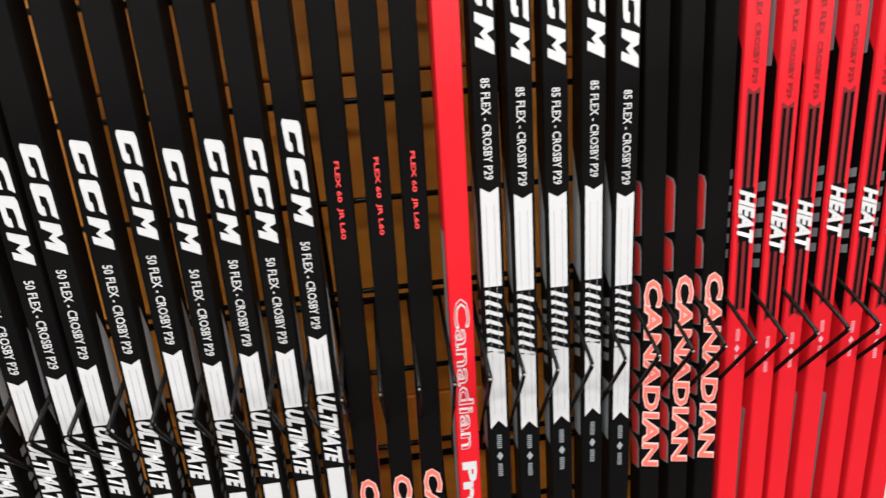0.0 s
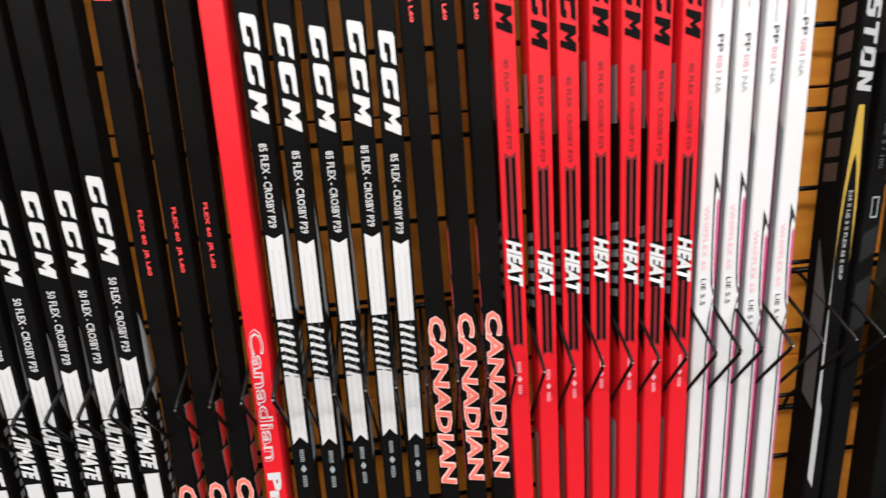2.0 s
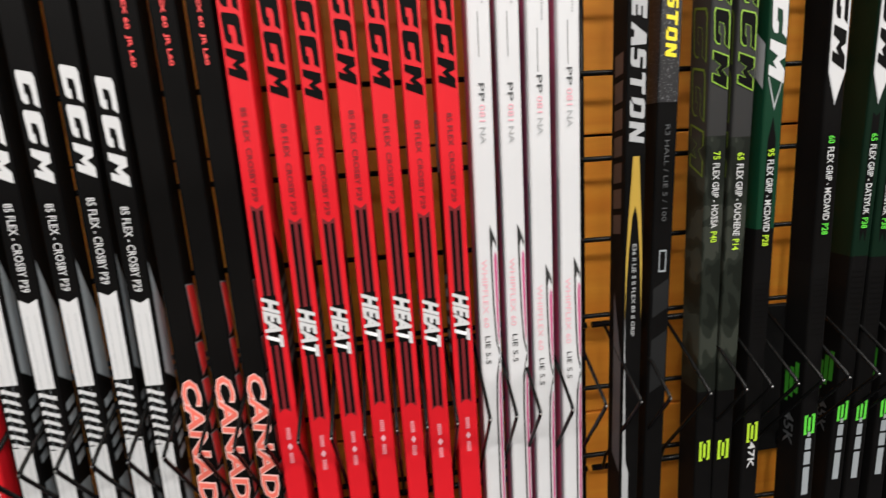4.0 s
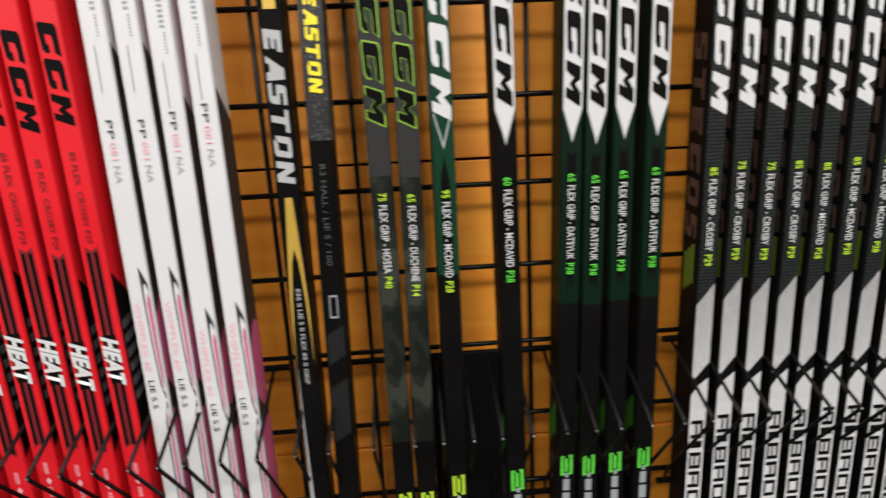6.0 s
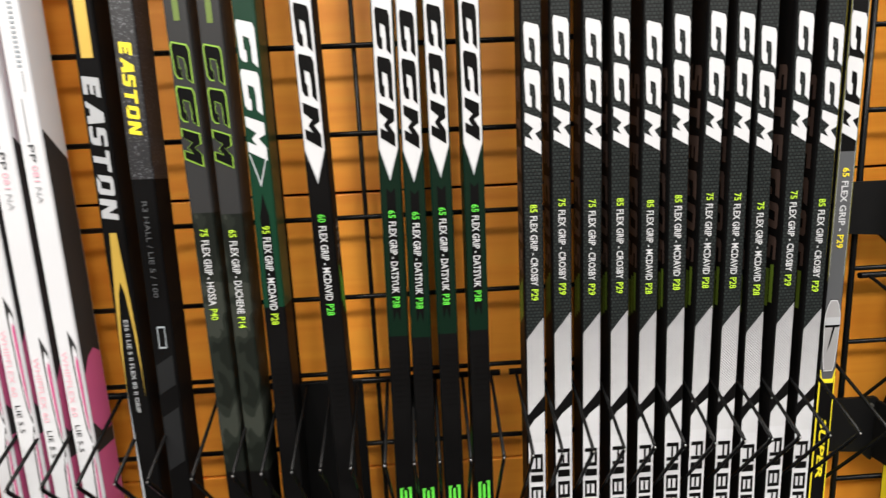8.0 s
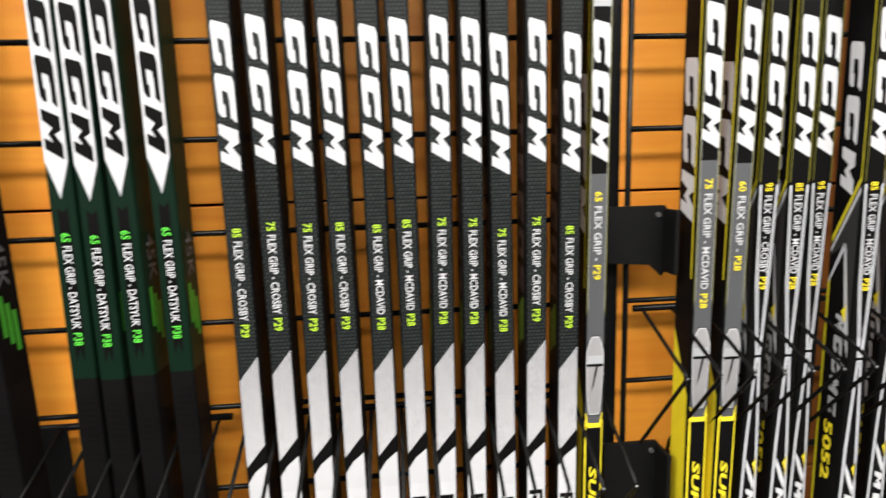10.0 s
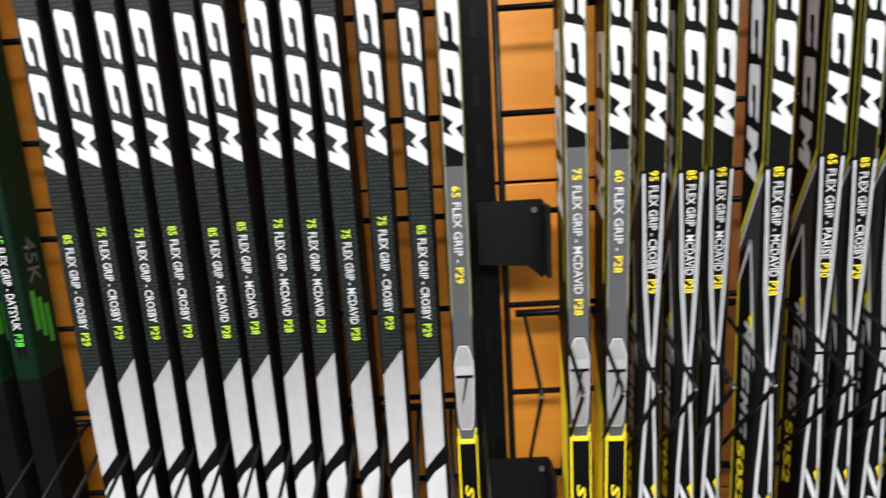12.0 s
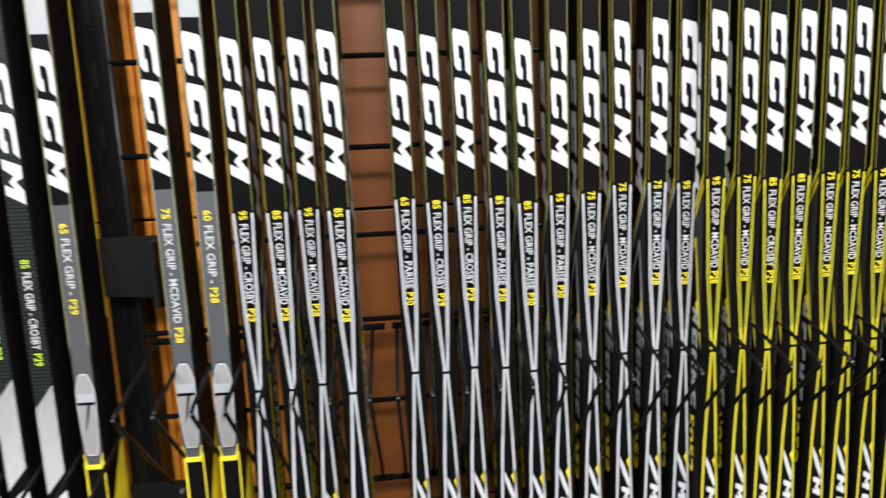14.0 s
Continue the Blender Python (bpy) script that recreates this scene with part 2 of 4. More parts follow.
def rod(bm, pts, r, sides=8):
    """A round wire through the points, with closed ends."""
    pts = [Vector(p) for p in pts]
    rings = []
    for i, p in enumerate(pts):
        a = (pts[i] - pts[i - 1]).normalized() if i else (pts[1] - pts[0]).normalized()
        b = (pts[i + 1] - pts[i]).normalized() if i < len(pts) - 1 else a
        d = (a + b).normalized()
        u = d.cross(Vector((1, 0, 0)) if abs(d.x) < 0.9 else Vector((0, 0, 1))).normalized()
        v = d.cross(u)
        k = 1.0 / max(0.5, d.dot(a))
        rings.append([bm.verts.new(p + (u * math.cos(q) * k + v * math.sin(q)) * r) for q in (2 * math.pi * j / sides for j in range(sides))])
    for A, B in zip(rings, rings[1:]):
        for j in range(sides):
            f = bm.faces.new((A[j], A[(j + 1) % sides], B[(j + 1) % sides], B[j]))
            f.smooth = True
    bm.faces.new(rings[0][::-1])
    bm.faces.new(rings[-1])
    return bm


def structure(name, bm, material, label):
    bmesh.ops.recalc_face_normals(bm, faces=bm.faces[:])
    return tagged(part(name, bm, material), label, name.split("_")[0], kind="structure")


# ---------------------------------------------------------------- the room
structure("floor", box(bmesh.new(), ROOM_X0, ROOM_X1, ROOM_Y0, WALL_Y + 0.1, -0.1, 0.0), CARPET, "dark grey carpeted shop floor")
structure("ceiling", box(bmesh.new(), ROOM_X0, ROOM_X1, ROOM_Y0, WALL_Y + 0.1, CEIL_Z, CEIL_Z + 0.1), CEILING, "plain white shop ceiling")
structure("wall_back", box(bmesh.new(), ROOM_X0, ROOM_X1, ROOM_Y0 - 0.1, ROOM_Y0, 0, CEIL_Z), PLASTER, "plain pale plaster wall across the aisle")
structure("wall_west", box(bmesh.new(), ROOM_X0 - 0.1, ROOM_X0, ROOM_Y0 - 0.1, WALL_Y + 0.1, 0, CEIL_Z), PLASTER, "plain pale plaster end wall")
structure("wall_east", box(bmesh.new(), ROOM_X1, ROOM_X1 + 0.1, ROOM_Y0 - 0.1, WALL_Y + 0.1, 0, CEIL_Z), PLASTER, "plain pale plaster end wall")
wall = structure("wall_north", box(bmesh.new(), ROOM_X0, ROOM_X1, WALL_Y + 0.018, WALL_Y + 0.1, 0, CEIL_Z), MATTE, "wall clad with orange-stained wooden boards behind the stick rack")
BASE = 0.25
structure("plinth", box(bmesh.new(), ROOM_X0, ROOM_X1, -0.33, WALL_Y + 0.018, 0, BASE, 0.006), PLASTER, "low plain plinth that carries the hockey sticks")

# ceiling lamps
for lx, ly in LAMPS:
    lamp = tagged(new("ceiling_lamp"), "white recessed fluorescent panel lamp in the ceiling", "ceiling lamp", "ceiling lamps over the aisle")
    lamp.matrix_basis = pose(lx, ly, CEIL_Z)
    bm = bmesh.new()
    for a in ((-0.62, 0.62, -0.30, -0.27), (-0.62, 0.62, 0.27, 0.30), (-0.62, -0.59, -0.27, 0.27), (0.59, 0.62, -0.27, 0.27)):
        box(bm, *a, -0.03, -0.002)
    part("frame", bm, WHITE, lamp)


# ---------------------------------------------------------------- hockey sticks
W, T, LEN = 0.0180, 0.0275, 1.56
SIDE = 2.62   # the sides are wider than the front edge
CACHE = {}


def shared(key, make):
    """One mesh for all parts that look alike."""
    if key not in CACHE:
        CACHE[key] = make()
    return CACHE[key]


def add(name, mesh, parent, label=""):
    ob = new(name, mesh)
    ob.parent = parent
    if label:
        ob["label"] = label
    return ob


def shaft_mesh(zones):
    """A shaft with rounded corners; zones: from the top down, (lower end, slant, material)."""
    r, prof = 0.0018, []
    for cx, cy, a0 in ((1, -1, -90), (1, 1, 0), (-1, 1, 90), (-1, -1, 180)):
        for k in range(3):
            a = radians(a0 + 45 * k)
            prof.append((cx * (W / 2 - r) + r * math.cos(a), cy * (T / 2 - r) + r * math.sin(a)))
    mats = []
    for z in zones:
        if z[2] not in mats:
            mats.append(z[2])
    cuts = [(LEN, 0.0)] + [(hz(z) - BASE if z > 0 else 0.02, s) for z, s, m in zones]
    n = len(prof)
    verts = [(x, y, z + s * x) for z, s in cuts for x, y in prof]
    faces, idx = [], []
    for i in range(len(cuts) - 1):
        for j in range(n):
            a, b = i * n + j, i * n + (j + 1) % n
            faces.append((a, a + n, b + n, b))
            idx.append(mats.index(zones[i][2]))
    faces.append(tuple(range(n))), idx.append(0)
    faces.append(tuple(range(len(verts) - 1, len(verts) - n - 1, -1))), idx.append(idx[-2])
    me = bpy.data.meshes.new("shaft")
    me.from_pydata(verts, [], faces)
    for m in mats:
        me.materials.append(m)
    me.polygons.foreach_set("material_index", idx)
    bm = bmesh.new()
    bm.from_mesh(me)
    bmesh.ops.recalc_face_normals(bm, faces=bm.faces[:])
    bm.to_mesh(me)
    bm.free()
    return me


def blade_mesh():
    """A thin curved blade that points out from the wall."""
    me = bpy.data.meshes.new("blade")
    verts, faces, n = [], [], 9
    for i in range(n):
        k = i / (n - 1)
        y, h, bend = -0.27 * k, 0.058 + 0.012 * math.sin(k * 3.0), 0.020 * k * k
        th = 0.0045 - 0.002 * k
        for s, z in ((-1, 0.0), (1, 0.0), (1, h), (-1, h)):
            verts.append((bend + s * th, y, z))
    for i in range(n - 1):
        for j in range(4):
            a, b = 4 * i + j, 4 * i + (j + 1) % 4
            faces.append((a, b, b + 4, a + 4))
    faces += [(3, 2, 1, 0), tuple(4 * (n - 1) + j for j in range(4))]
    me.from_pydata(verts, [], faces)
    me.materials.append(BLACK)
    return me


def print_mesh(name, polys, material, lift=0.0005, face="front"):
    """Printed shapes on a face of the shaft; polys: lists of (across, height)."""
    me = bpy.data.meshes.new(name)
    verts, faces = [], []
    for p in polys:
        f = []
        for u, z in p:
            f.append(len(verts))
            if face == "front":
                verts.append((u * S, -T / 2 - lift * S, hz(z) - BASE))
            elif face == "left":
                verts.append((-W / 2 - lift * S, -u * S * SIDE, hz(z) - BASE))
            else:
                verts.append((W / 2 + lift * S, u * S * SIDE, hz(z) - BASE))
        faces.append(f)
    me.from_pydata(verts, [], faces)
    me.materials.append(material)
    return me


def rect(u0, u1, z0, z1, slant=0.0):
    return [(u0, z0 + slant * u0), (u1, z0 + slant * u1), (u1, z1 + slant * u1), (u0, z1 + slant * u0)]


HOOK = [(-0.85, 0.02), (0.75, 0.10), (0.95, 0.22), (1.0, 1.04), (0.40, 0.92), (0.40, 0.62), (0.28, 0.42), (-0.36, 0.36),
        (-0.34, 0.64), (-0.12, 0.68), (-0.12, 0.92), (-0.55, 0.90), (-0.85, 0.80), (-1.0, 0.12)]
ZIGZAG = [(-1, 0), (1, .16), (1, .42), (.25, .50), (1, .70), (1, 1), (-1, .78), (-1, .56), (0, .66), (-.5, .5), (.05, .38), (-1, .22)]


def emblem(zt, zb, half, cu=0.0):
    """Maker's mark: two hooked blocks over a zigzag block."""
    h = (zt - zb) / 3.0
    out = []
    for i, g in enumerate((HOOK, HOOK, ZIGZAG)):
        out.append([(cu + u * half, zt - h * i - h * 0.97 * v) for u, v in g])
    return out


def outlined(polys, k=0.13):
    """Thin bands along the edges of shapes."""
    out = []
    for p in polys:
        cu, cz = sum(q[0] for q in p) / len(p), sum(q[1] for q in p) / len(p)
        q = [(cu + (u - cu) * (1 - 1.6 * k), cz + (z - cz) * (1 - k)) for u, z in p]
        for i in range(len(p)):
            j = (i + 1) % len(p)
            out.append([p[i], p[j], q[j], q[i]])
    return out


def blocks(zt, zb, half, n, slant=0.5, gap=0.18, cu=0.0):
    """A row of plain slanted blocks, one for each character."""
    h = (zt - zb) / n
    return [rect(cu - half, cu + half, zt - h * i, zt - h * (i + 1 - gap), slant) for i in range(n)]


COMB = [(-1, 0), (1, .10), (1, .92), (.45, .88), (.45, .42), (.22, .40), (.22, .80), (-.22, .74), (-.22, .36), (-.48, .34), (-.48, .80), (-1, .74)]
WEDGE = [(-1, -.02), (1, .50), (1, .92), (-1, .96), (-1, .62), (-.6, .62), (-.6, .32), (-1, .26)]
BEND = [(-1, .04), (-.6, -.02), (-.6, .50), (-.15, .52), (-.1, .06), (.8, .12), (1, .24), (1, .88), (.6, .90), (.6, .42), (.25, .40), (.2, .86), (-.7, .80), (-1, .66)]
HAMMER = [(.55, .0), (1, .06), (1, .98), (.55, .92), (.55, .62), (-1, .50), (-1, .22), (.55, .34)]
FRAME = [(-.8, .0), (.8, .10), (1, .24), (1, .86), (.8, .96), (-.8, .86), (-1, .72), (-1, .10), (-.55, .34), (-.55, .60), (.55, .70), (.55, .38), (-.55, .28)]
STEP = [(-1, .0), (1, .12), (1, .44), (-.1, .66), (1, .74), (1, 1), (-1, .88), (-1, .56), (.1, .36), (-1, .28)]


def glyphs(zt, zb, half):
    """Six different slanted blocks in a row."""
    h = (zt - zb) / 6.0
    return [[(u * half, zt - h * i - h * 0.96 * v) for u, v in g] for i, g in enumerate((COMB, WEDGE, BEND, HAMMER, FRAME, STEP))]


def text_mesh(body, zt, zb, half, material, bold=0.012, cu=0.0, face="front", slant=0.0):
    """Lettering that reads downwards, from height zt to zb."""
    key = ("text", body, zt, zb, half, material.name, cu, face, slant)

    def make():
        cu_data = bpy.data.curves.new("lettering", "FONT")
        cu_data.body, cu_data.size, cu_data.offset, cu_data.resolution_u, cu_data.shear = body, 1.0, bold, 2, slant
        ob = bpy.data.objects.new("lettering", cu_data)
        scene.collection.objects.link(ob)
        bpy.context.view_layer.update()
        me = bpy.data.meshes.new_from_object(ob.evaluated_get(bpy.context.evaluated_depsgraph_get()))
        bpy.data.objects.remove(ob)
        co = np.zeros(len(me.vertices) * 3)
        me.vertices.foreach_get("co", co)
        co = co.reshape(-1, 3)
        x0, x1, y0, y1 = co[:, 0].min(), co[:, 0].max(), min(0, co[:, 1].min()), max(0.7, co[:, 1].max())
        a = (co[:, 0] - x0) / (x1 - x0)
        b = (co[:, 1] - y0) / (y1 - y0)
        res = np.zeros_like(co)
        u = (cu + (b - 0.5) * 2 * half) * S
        res[:, 2] = hz(zt) + (hz(zb) - hz(zt)) * a - BASE
        if face == "front":
            res[:, 0], res[:, 1] = u, -T / 2 - 0.0006
        elif face == "left":
            res[:, 0], res[:, 1] = -W / 2 - 0.0006, -u * SIDE
        else:
            res[:, 0], res[:, 1] = W / 2 + 0.0006, u * SIDE
        me.vertices.foreach_set("co", res.ravel())
        me.materials.clear()
        me.materials.append(material)
        me.update()
        return me
    return shared(key, make)


def run(ob, pieces, zt, zb, half, cu=0.0):
    """Lettering in several inks; pieces: (words, ink, part name)."""
    total = sum(len(p[0]) for p in pieces) + 0.9 * (len(pieces) - 1)
    z, step = zt, (zt - zb) / total
    for words, ink, name in pieces:
        add(name, text_mesh(words, round(z, 4), round(z - step * len(words), 4), half, ink, cu=cu), ob)
        z -= step * (len(words) + 0.9)


def flex(ob, number, words, code, zt, zb, ink, half=0.0052, white=WHITE, cu=0.0):
    pieces = [(number, ink, "flex_number"), (words, white, "flex_lettering")]
    if code:
        pieces.append((code, ink, "curve_code"))
    run(ob, pieces, zt, zb, half, cu)


def stick(zones, label, group):
    ob = tagged(new("hockey_stick"), label, "hockey stick", group)
    add("shaft", shared(("shaft", tuple((z, m.name) for z, s, m in zones)), lambda: shaft_mesh(zones)), ob)
    add("blade", shared("blade", blade_mesh), ob)
    return ob


PIECES = ("emblem", "side_bar", "side_edge", "bar_mark", "model_mark", "stripe", "side_emblem", "side_mark", "panel_line", "panel_stripe",
          "yellow_strip", "field_line", "edge_line", "contour_line", "pink_field", "side_fade", "side_line", "panel_edge", "sheen_field", "lower_mark", "badge_mark")


def deco(ob, kind, name, polys, material, label="", lift=0.0005, face="front"):
    """Prints on a stick: countable pieces one by one, fine print as one."""
    if name in PIECES and 1 < len(polys) <= 10:
        for i, p in enumerate(polys):
            add(name, shared((kind, name, face, material.name, lift, i), lambda: print_mesh(name, [p], material, lift, face)), ob, label)
        return
    o = add(name, shared((kind, name, face, material.name, lift), lambda: print_mesh(name, polys, material, lift, face)), ob, label)
    if len(polys) > 1:
        o["kind"] = "stuff"


def place(ob, x, y_front, z_anchor, ref, lean=0.0, z_mid=1.25, twist=0.0, slim=1.0):
    """Stand a stick on the plinth with its front face at y_front, so that the mark at height ref comes to z_anchor."""
    k = (hz(z_anchor) - BASE) / (hz(ref) - BASE)
    m = pose(x * S - math.tan(radians(lean)) * (hz(z_mid) - BASE), y_front * S + T * slim / 2, BASE, 0, lean, twist) @ Matrix.Diagonal((1, slim, k, 1))
    ob.matrix_basis = m
    for o in ob.children:
        if o.name.startswith("blade"):
            o.scale.y = 1.0 / slim


def notch_panel(half, zt, zb, top=0.006, bottom=0.0):
    p = [(-half, zt), (0, zt - top), (half, zt), (half, zb)]
    if bottom:
        p.append((0, zb + bottom))
    return p + [(-half, zb)]


# black sticks with a white emblem and a notched white panel, short lettering
def junior_lined_stick():
    k = "lined"
    ob = stick([(0, 0, BLACK)], "black hockey stick with white emblem and notched white panel", "black and white youth sticks")
    deco(ob, k, "emblem", emblem(1.398, 1.276, 0.0100, 0.0020), WHITE, "white block emblem")
    run(ob, [("50 FLEX - CROSBY P29", WHITE, "flex_lettering")], 1.261, 1.153, 0.0052)
    deco(ob, k, "panel", [notch_panel(0.0105, 1.145, 1.066)], WHITE)
    deco(ob, k, "panel_line", [rect(-0.0042, -0.0036, 1.07, 1.133), rect(0.0036, 0.0042, 1.07, 1.133)], PALEGREY, lift=0.0009)
    add("model_lettering", text_mesh("ULTIMATE", 1.064, 0.964, 0.0110, WHITE, bold=0.05, slant=0.5), ob, "white slanted model lettering")
    deco(ob, k, "lower_panel", [rect(-0.0105, 0.0105, 0.75, 0.958)], WHITE)
    side = [[(0.0, 1.205), (0.0070, 1.160), (0.0072, 1.085), (0.0035, 1.06), (-0.002, 1.10)]]
    dash = [rect(0.0 + 0.002 * (i % 2), 0.0045 + 0.002 * (i % 2), 1.035 - 0.0175 * i, 1.046 - 0.0175 * i, 0.5) for i in range(12)]
    for f in ("left", "right"):
        deco(ob, k, "side_panel", side, SILVER, face=f)
        deco(ob, k, "side_dash", dash, PALEGREY, face=f)
    return ob


def jr_stick(upper):
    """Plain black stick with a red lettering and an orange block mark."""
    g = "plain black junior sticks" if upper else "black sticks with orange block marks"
    k = "jr" + str(upper)
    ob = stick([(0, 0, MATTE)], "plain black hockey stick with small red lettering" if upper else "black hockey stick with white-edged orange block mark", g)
    if upper:
        t0, t1, m0, m1 = 1.343, 1.252, 0.920, 0.64
        deco(ob, k, "ring_mark", outlined([rect(-0.010, 0.010, 1.60, 1.66)], 0.3), REDINK)
    else:
        t0, t1, m0, m1 = 1.650, 1.560, 1.155, 0.863
    add("flex_lettering", text_mesh("FLEX 60  JR L60", t0, t1, 0.0036, REDINK, bold=0.03), ob)
    add("model_edge", text_mesh("CANADIAN", m0, m1, 0.0128, PALEEDGE, bold=0.055, slant=0.12), ob, "pale edge of the model lettering")
    core = add("model_lettering", text_mesh("CANADIAN", m0 - 0.0012, m1 + 0.0012, 0.0112, SALMON, bold=0.016, slant=0.12), ob, "salmon red model lettering")
    core.location.y = -0.0004
    z = m0 + 0.13
    bars, edges = [], []
    for i, hh in enumerate((0.075, 0.048, 0.040, 0.030, 0.052, 0.045, 0.045, 0.05)):
        bars.append([(-0.0065, z), (0.004, z - 0.004), (0.006, z - 0.012), (0.006, z - hh + 0.006), (-0.004, z - hh)])
        edges.append([(-0.0075, z + 0.002), (0.005, z - 0.002), (0.0075, z - 0.011), (0.0075, z - hh + 0.005), (-0.004, z - hh - 0.002)])
        z -= hh + 0.006
    for f in ("left", "right"):
        deco(ob, k, "side_edge", edges, PALEGREY, face=f)
        deco(ob, k, "side_bar", bars, REDINK, face=f, lift=0.0009)
    return ob


def broad_red_stick():
    ob = stick([(0, 0, RED)], "plain red hockey stick with white lettering", "red single stick")
    add("model_lettering", text_mesh("Canadian", 1.168, 0.955, 0.0098, WHITE, bold=0.03), ob)
    add("model_lettering", text_mesh("Pro", 0.935, 0.845, 0.0098, WHITE, bold=0.05), ob)
    core = add("lettering_core", text_mesh("Canadian", 1.1665, 0.9565, 0.0091, RED, bold=-0.016), ob)
    core.location.y = -0.0004
    deco(ob, "red1", "side_line", [rect(-0.006, 0.006, 0.7, 1.25)], PALEGREY, face="left")
    return ob


def panel_stick(n):
    k = "panel"
    ob = stick([(0, 0, BLACK)], "black hockey stick with white emblem and two white panels", "black and white junior sticks")
    deco(ob, k, "emblem", emblem(1.566, 1.429, 0.0104, 0.0016), WHITE, "white block emblem")
    run(ob, [("85 FLEX - CROSBY P29", WHITE, "flex_lettering")], 1.407, 1.295, 0.0052)
    deco(ob, k, "upper_panel", [notch_panel(0.0110, 1.286, 1.164)], WHITE)
    strokes = [[(-0.0105, z), (-0.0060, z - 0.0010), (0.0030, z - 0.0050), (0.0105 - 0.003 * (i % 2), z - 0.0070), (0.0100, z - 0.0130), (0.0010, z - 0.0095), (-0.0070, z - 0.0060), (-0.0105, z - 0.0075)] for i, z in enumerate([1.160 - 0.0126 * j for j in range(7)])]
    deco(ob, k, "model_mark", strokes, WHITE)
    deco(ob, k, "lower_panel", [notch_panel(0.0110, 1.076, 0.964, 0.0, 0.012)], WHITE)
    deco(ob, k, "panel_line", [rect(-0.0052, -0.0047, 0.985, 1.265), rect(0.0047, 0.0052, 0.985, 1.265)], PALEGREY, lift=0.0008)
    small = blocks(0.954, 0.932, 0.0032, 7, 0.0, 0.5) + [[(0, 0.928), (0.0045, 0.921), (0, 0.914), (-0.0045, 0.921)]] + blocks(0.909, 0.888, 0.0032, 7, 0.0, 0.5)
    deco(ob, k, "small_print", small, PALEGREY)
    side = [[(-0.007, 1.335), (0.006, 1.26), (0.007, 1.16), (-0.007, 1.18)]] + [rect(-0.005, 0.005, 1.13 - 0.02 * i, 1.142 - 0.02 * i, 0.6) for i in range(5)] + [rect(-0.006, 0.006, 0.93, 1.02)]
    for f in ("left", "right"):
        deco(ob, k, "side_panel", side, PALEGREY, face=f)
    return ob


def red_lined_stick():
    k = "heat"
    ob = stick([(0, 0, RED)], "red hockey stick with black emblem and dark striped panel", "red sticks")
    deco(ob, k, "emblem", emblem(1.650, 1.526, 0.0110), BLACK, "black block emblem")
    add("flex_lettering", text_mesh("85 FLEX  CROSBY P29", 1.497, 1.380, 0.0036, DARKRED), ob)
    deco(ob, k, "panel_edge", [notch_panel(0.0082, 1.376, 1.250), notch_panel(0.0082, 1.190, 1.084, 0.0, 0.006)], DARKRED)
    deco(ob, k, "panel_stripe", [rect(a, a + 0.0042, 1.090, 1.368) for a in (-0.0066, 0.0024)], BLACK, lift=0.0009)
    deco(ob, k, "word_panel", [rect(-0.0086, 0.0086, 1.184, 1.254)], BLACK, lift=0.0011)
    add("model_lettering", text_mesh("HEAT", 1.253, 1.180, 0.0112, WHITE, bold=0.05, slant=0.42), ob)
    for o in ob.children:
        if o.name.startswith("model_lettering"):
            o.location.y = -0.0003
    small = blocks(1.060, 1.041, 0.0030, 6, 0.0, 0.5) + [[(0, 1.037), (0.004, 1.031), (0, 1.025), (-0.004, 1.031)]] + blocks(1.021, 1.004, 0.0030, 6, 0.0, 0.5)
    deco(ob, k, "small_print", small, PALEPINK)
    dark = [[(-0.0072, 1.50), (0.0072, 1.42), (0.0072, 1.07), (-0.0072, 1.12)]]
    marks = [rect(-0.006, 0.006, 1.262 - 0.021 * i, 1.274 - 0.021 * i, 0.7) for i in range(6)]
    fade = [rect(-0.004, 0.004, 1.42, 1.50), [(-0.004, 0.94), (0.004, 0.94), (0.002, 0.70), (-0.002, 0.70)]]
    deco(ob, k, "side_panel", dark, BLACK, face="left")
    deco(ob, k, "side_mark", marks, PALEGREY, face="left", lift=0.0009)
    deco(ob, k, "side_fade", fade, PALEGREY, face="left", lift=0.0009)
    deco(ob, k, "side_panel", [[(-0.0072, 1.34), (0.0060, 1.30), (0.0060, 1.12), (-0.0072, 1.08)]], BLACK, face="right")
    deco(ob, k, "side_mark", marks, GREY, face="right", lift=0.0009)
    return ob


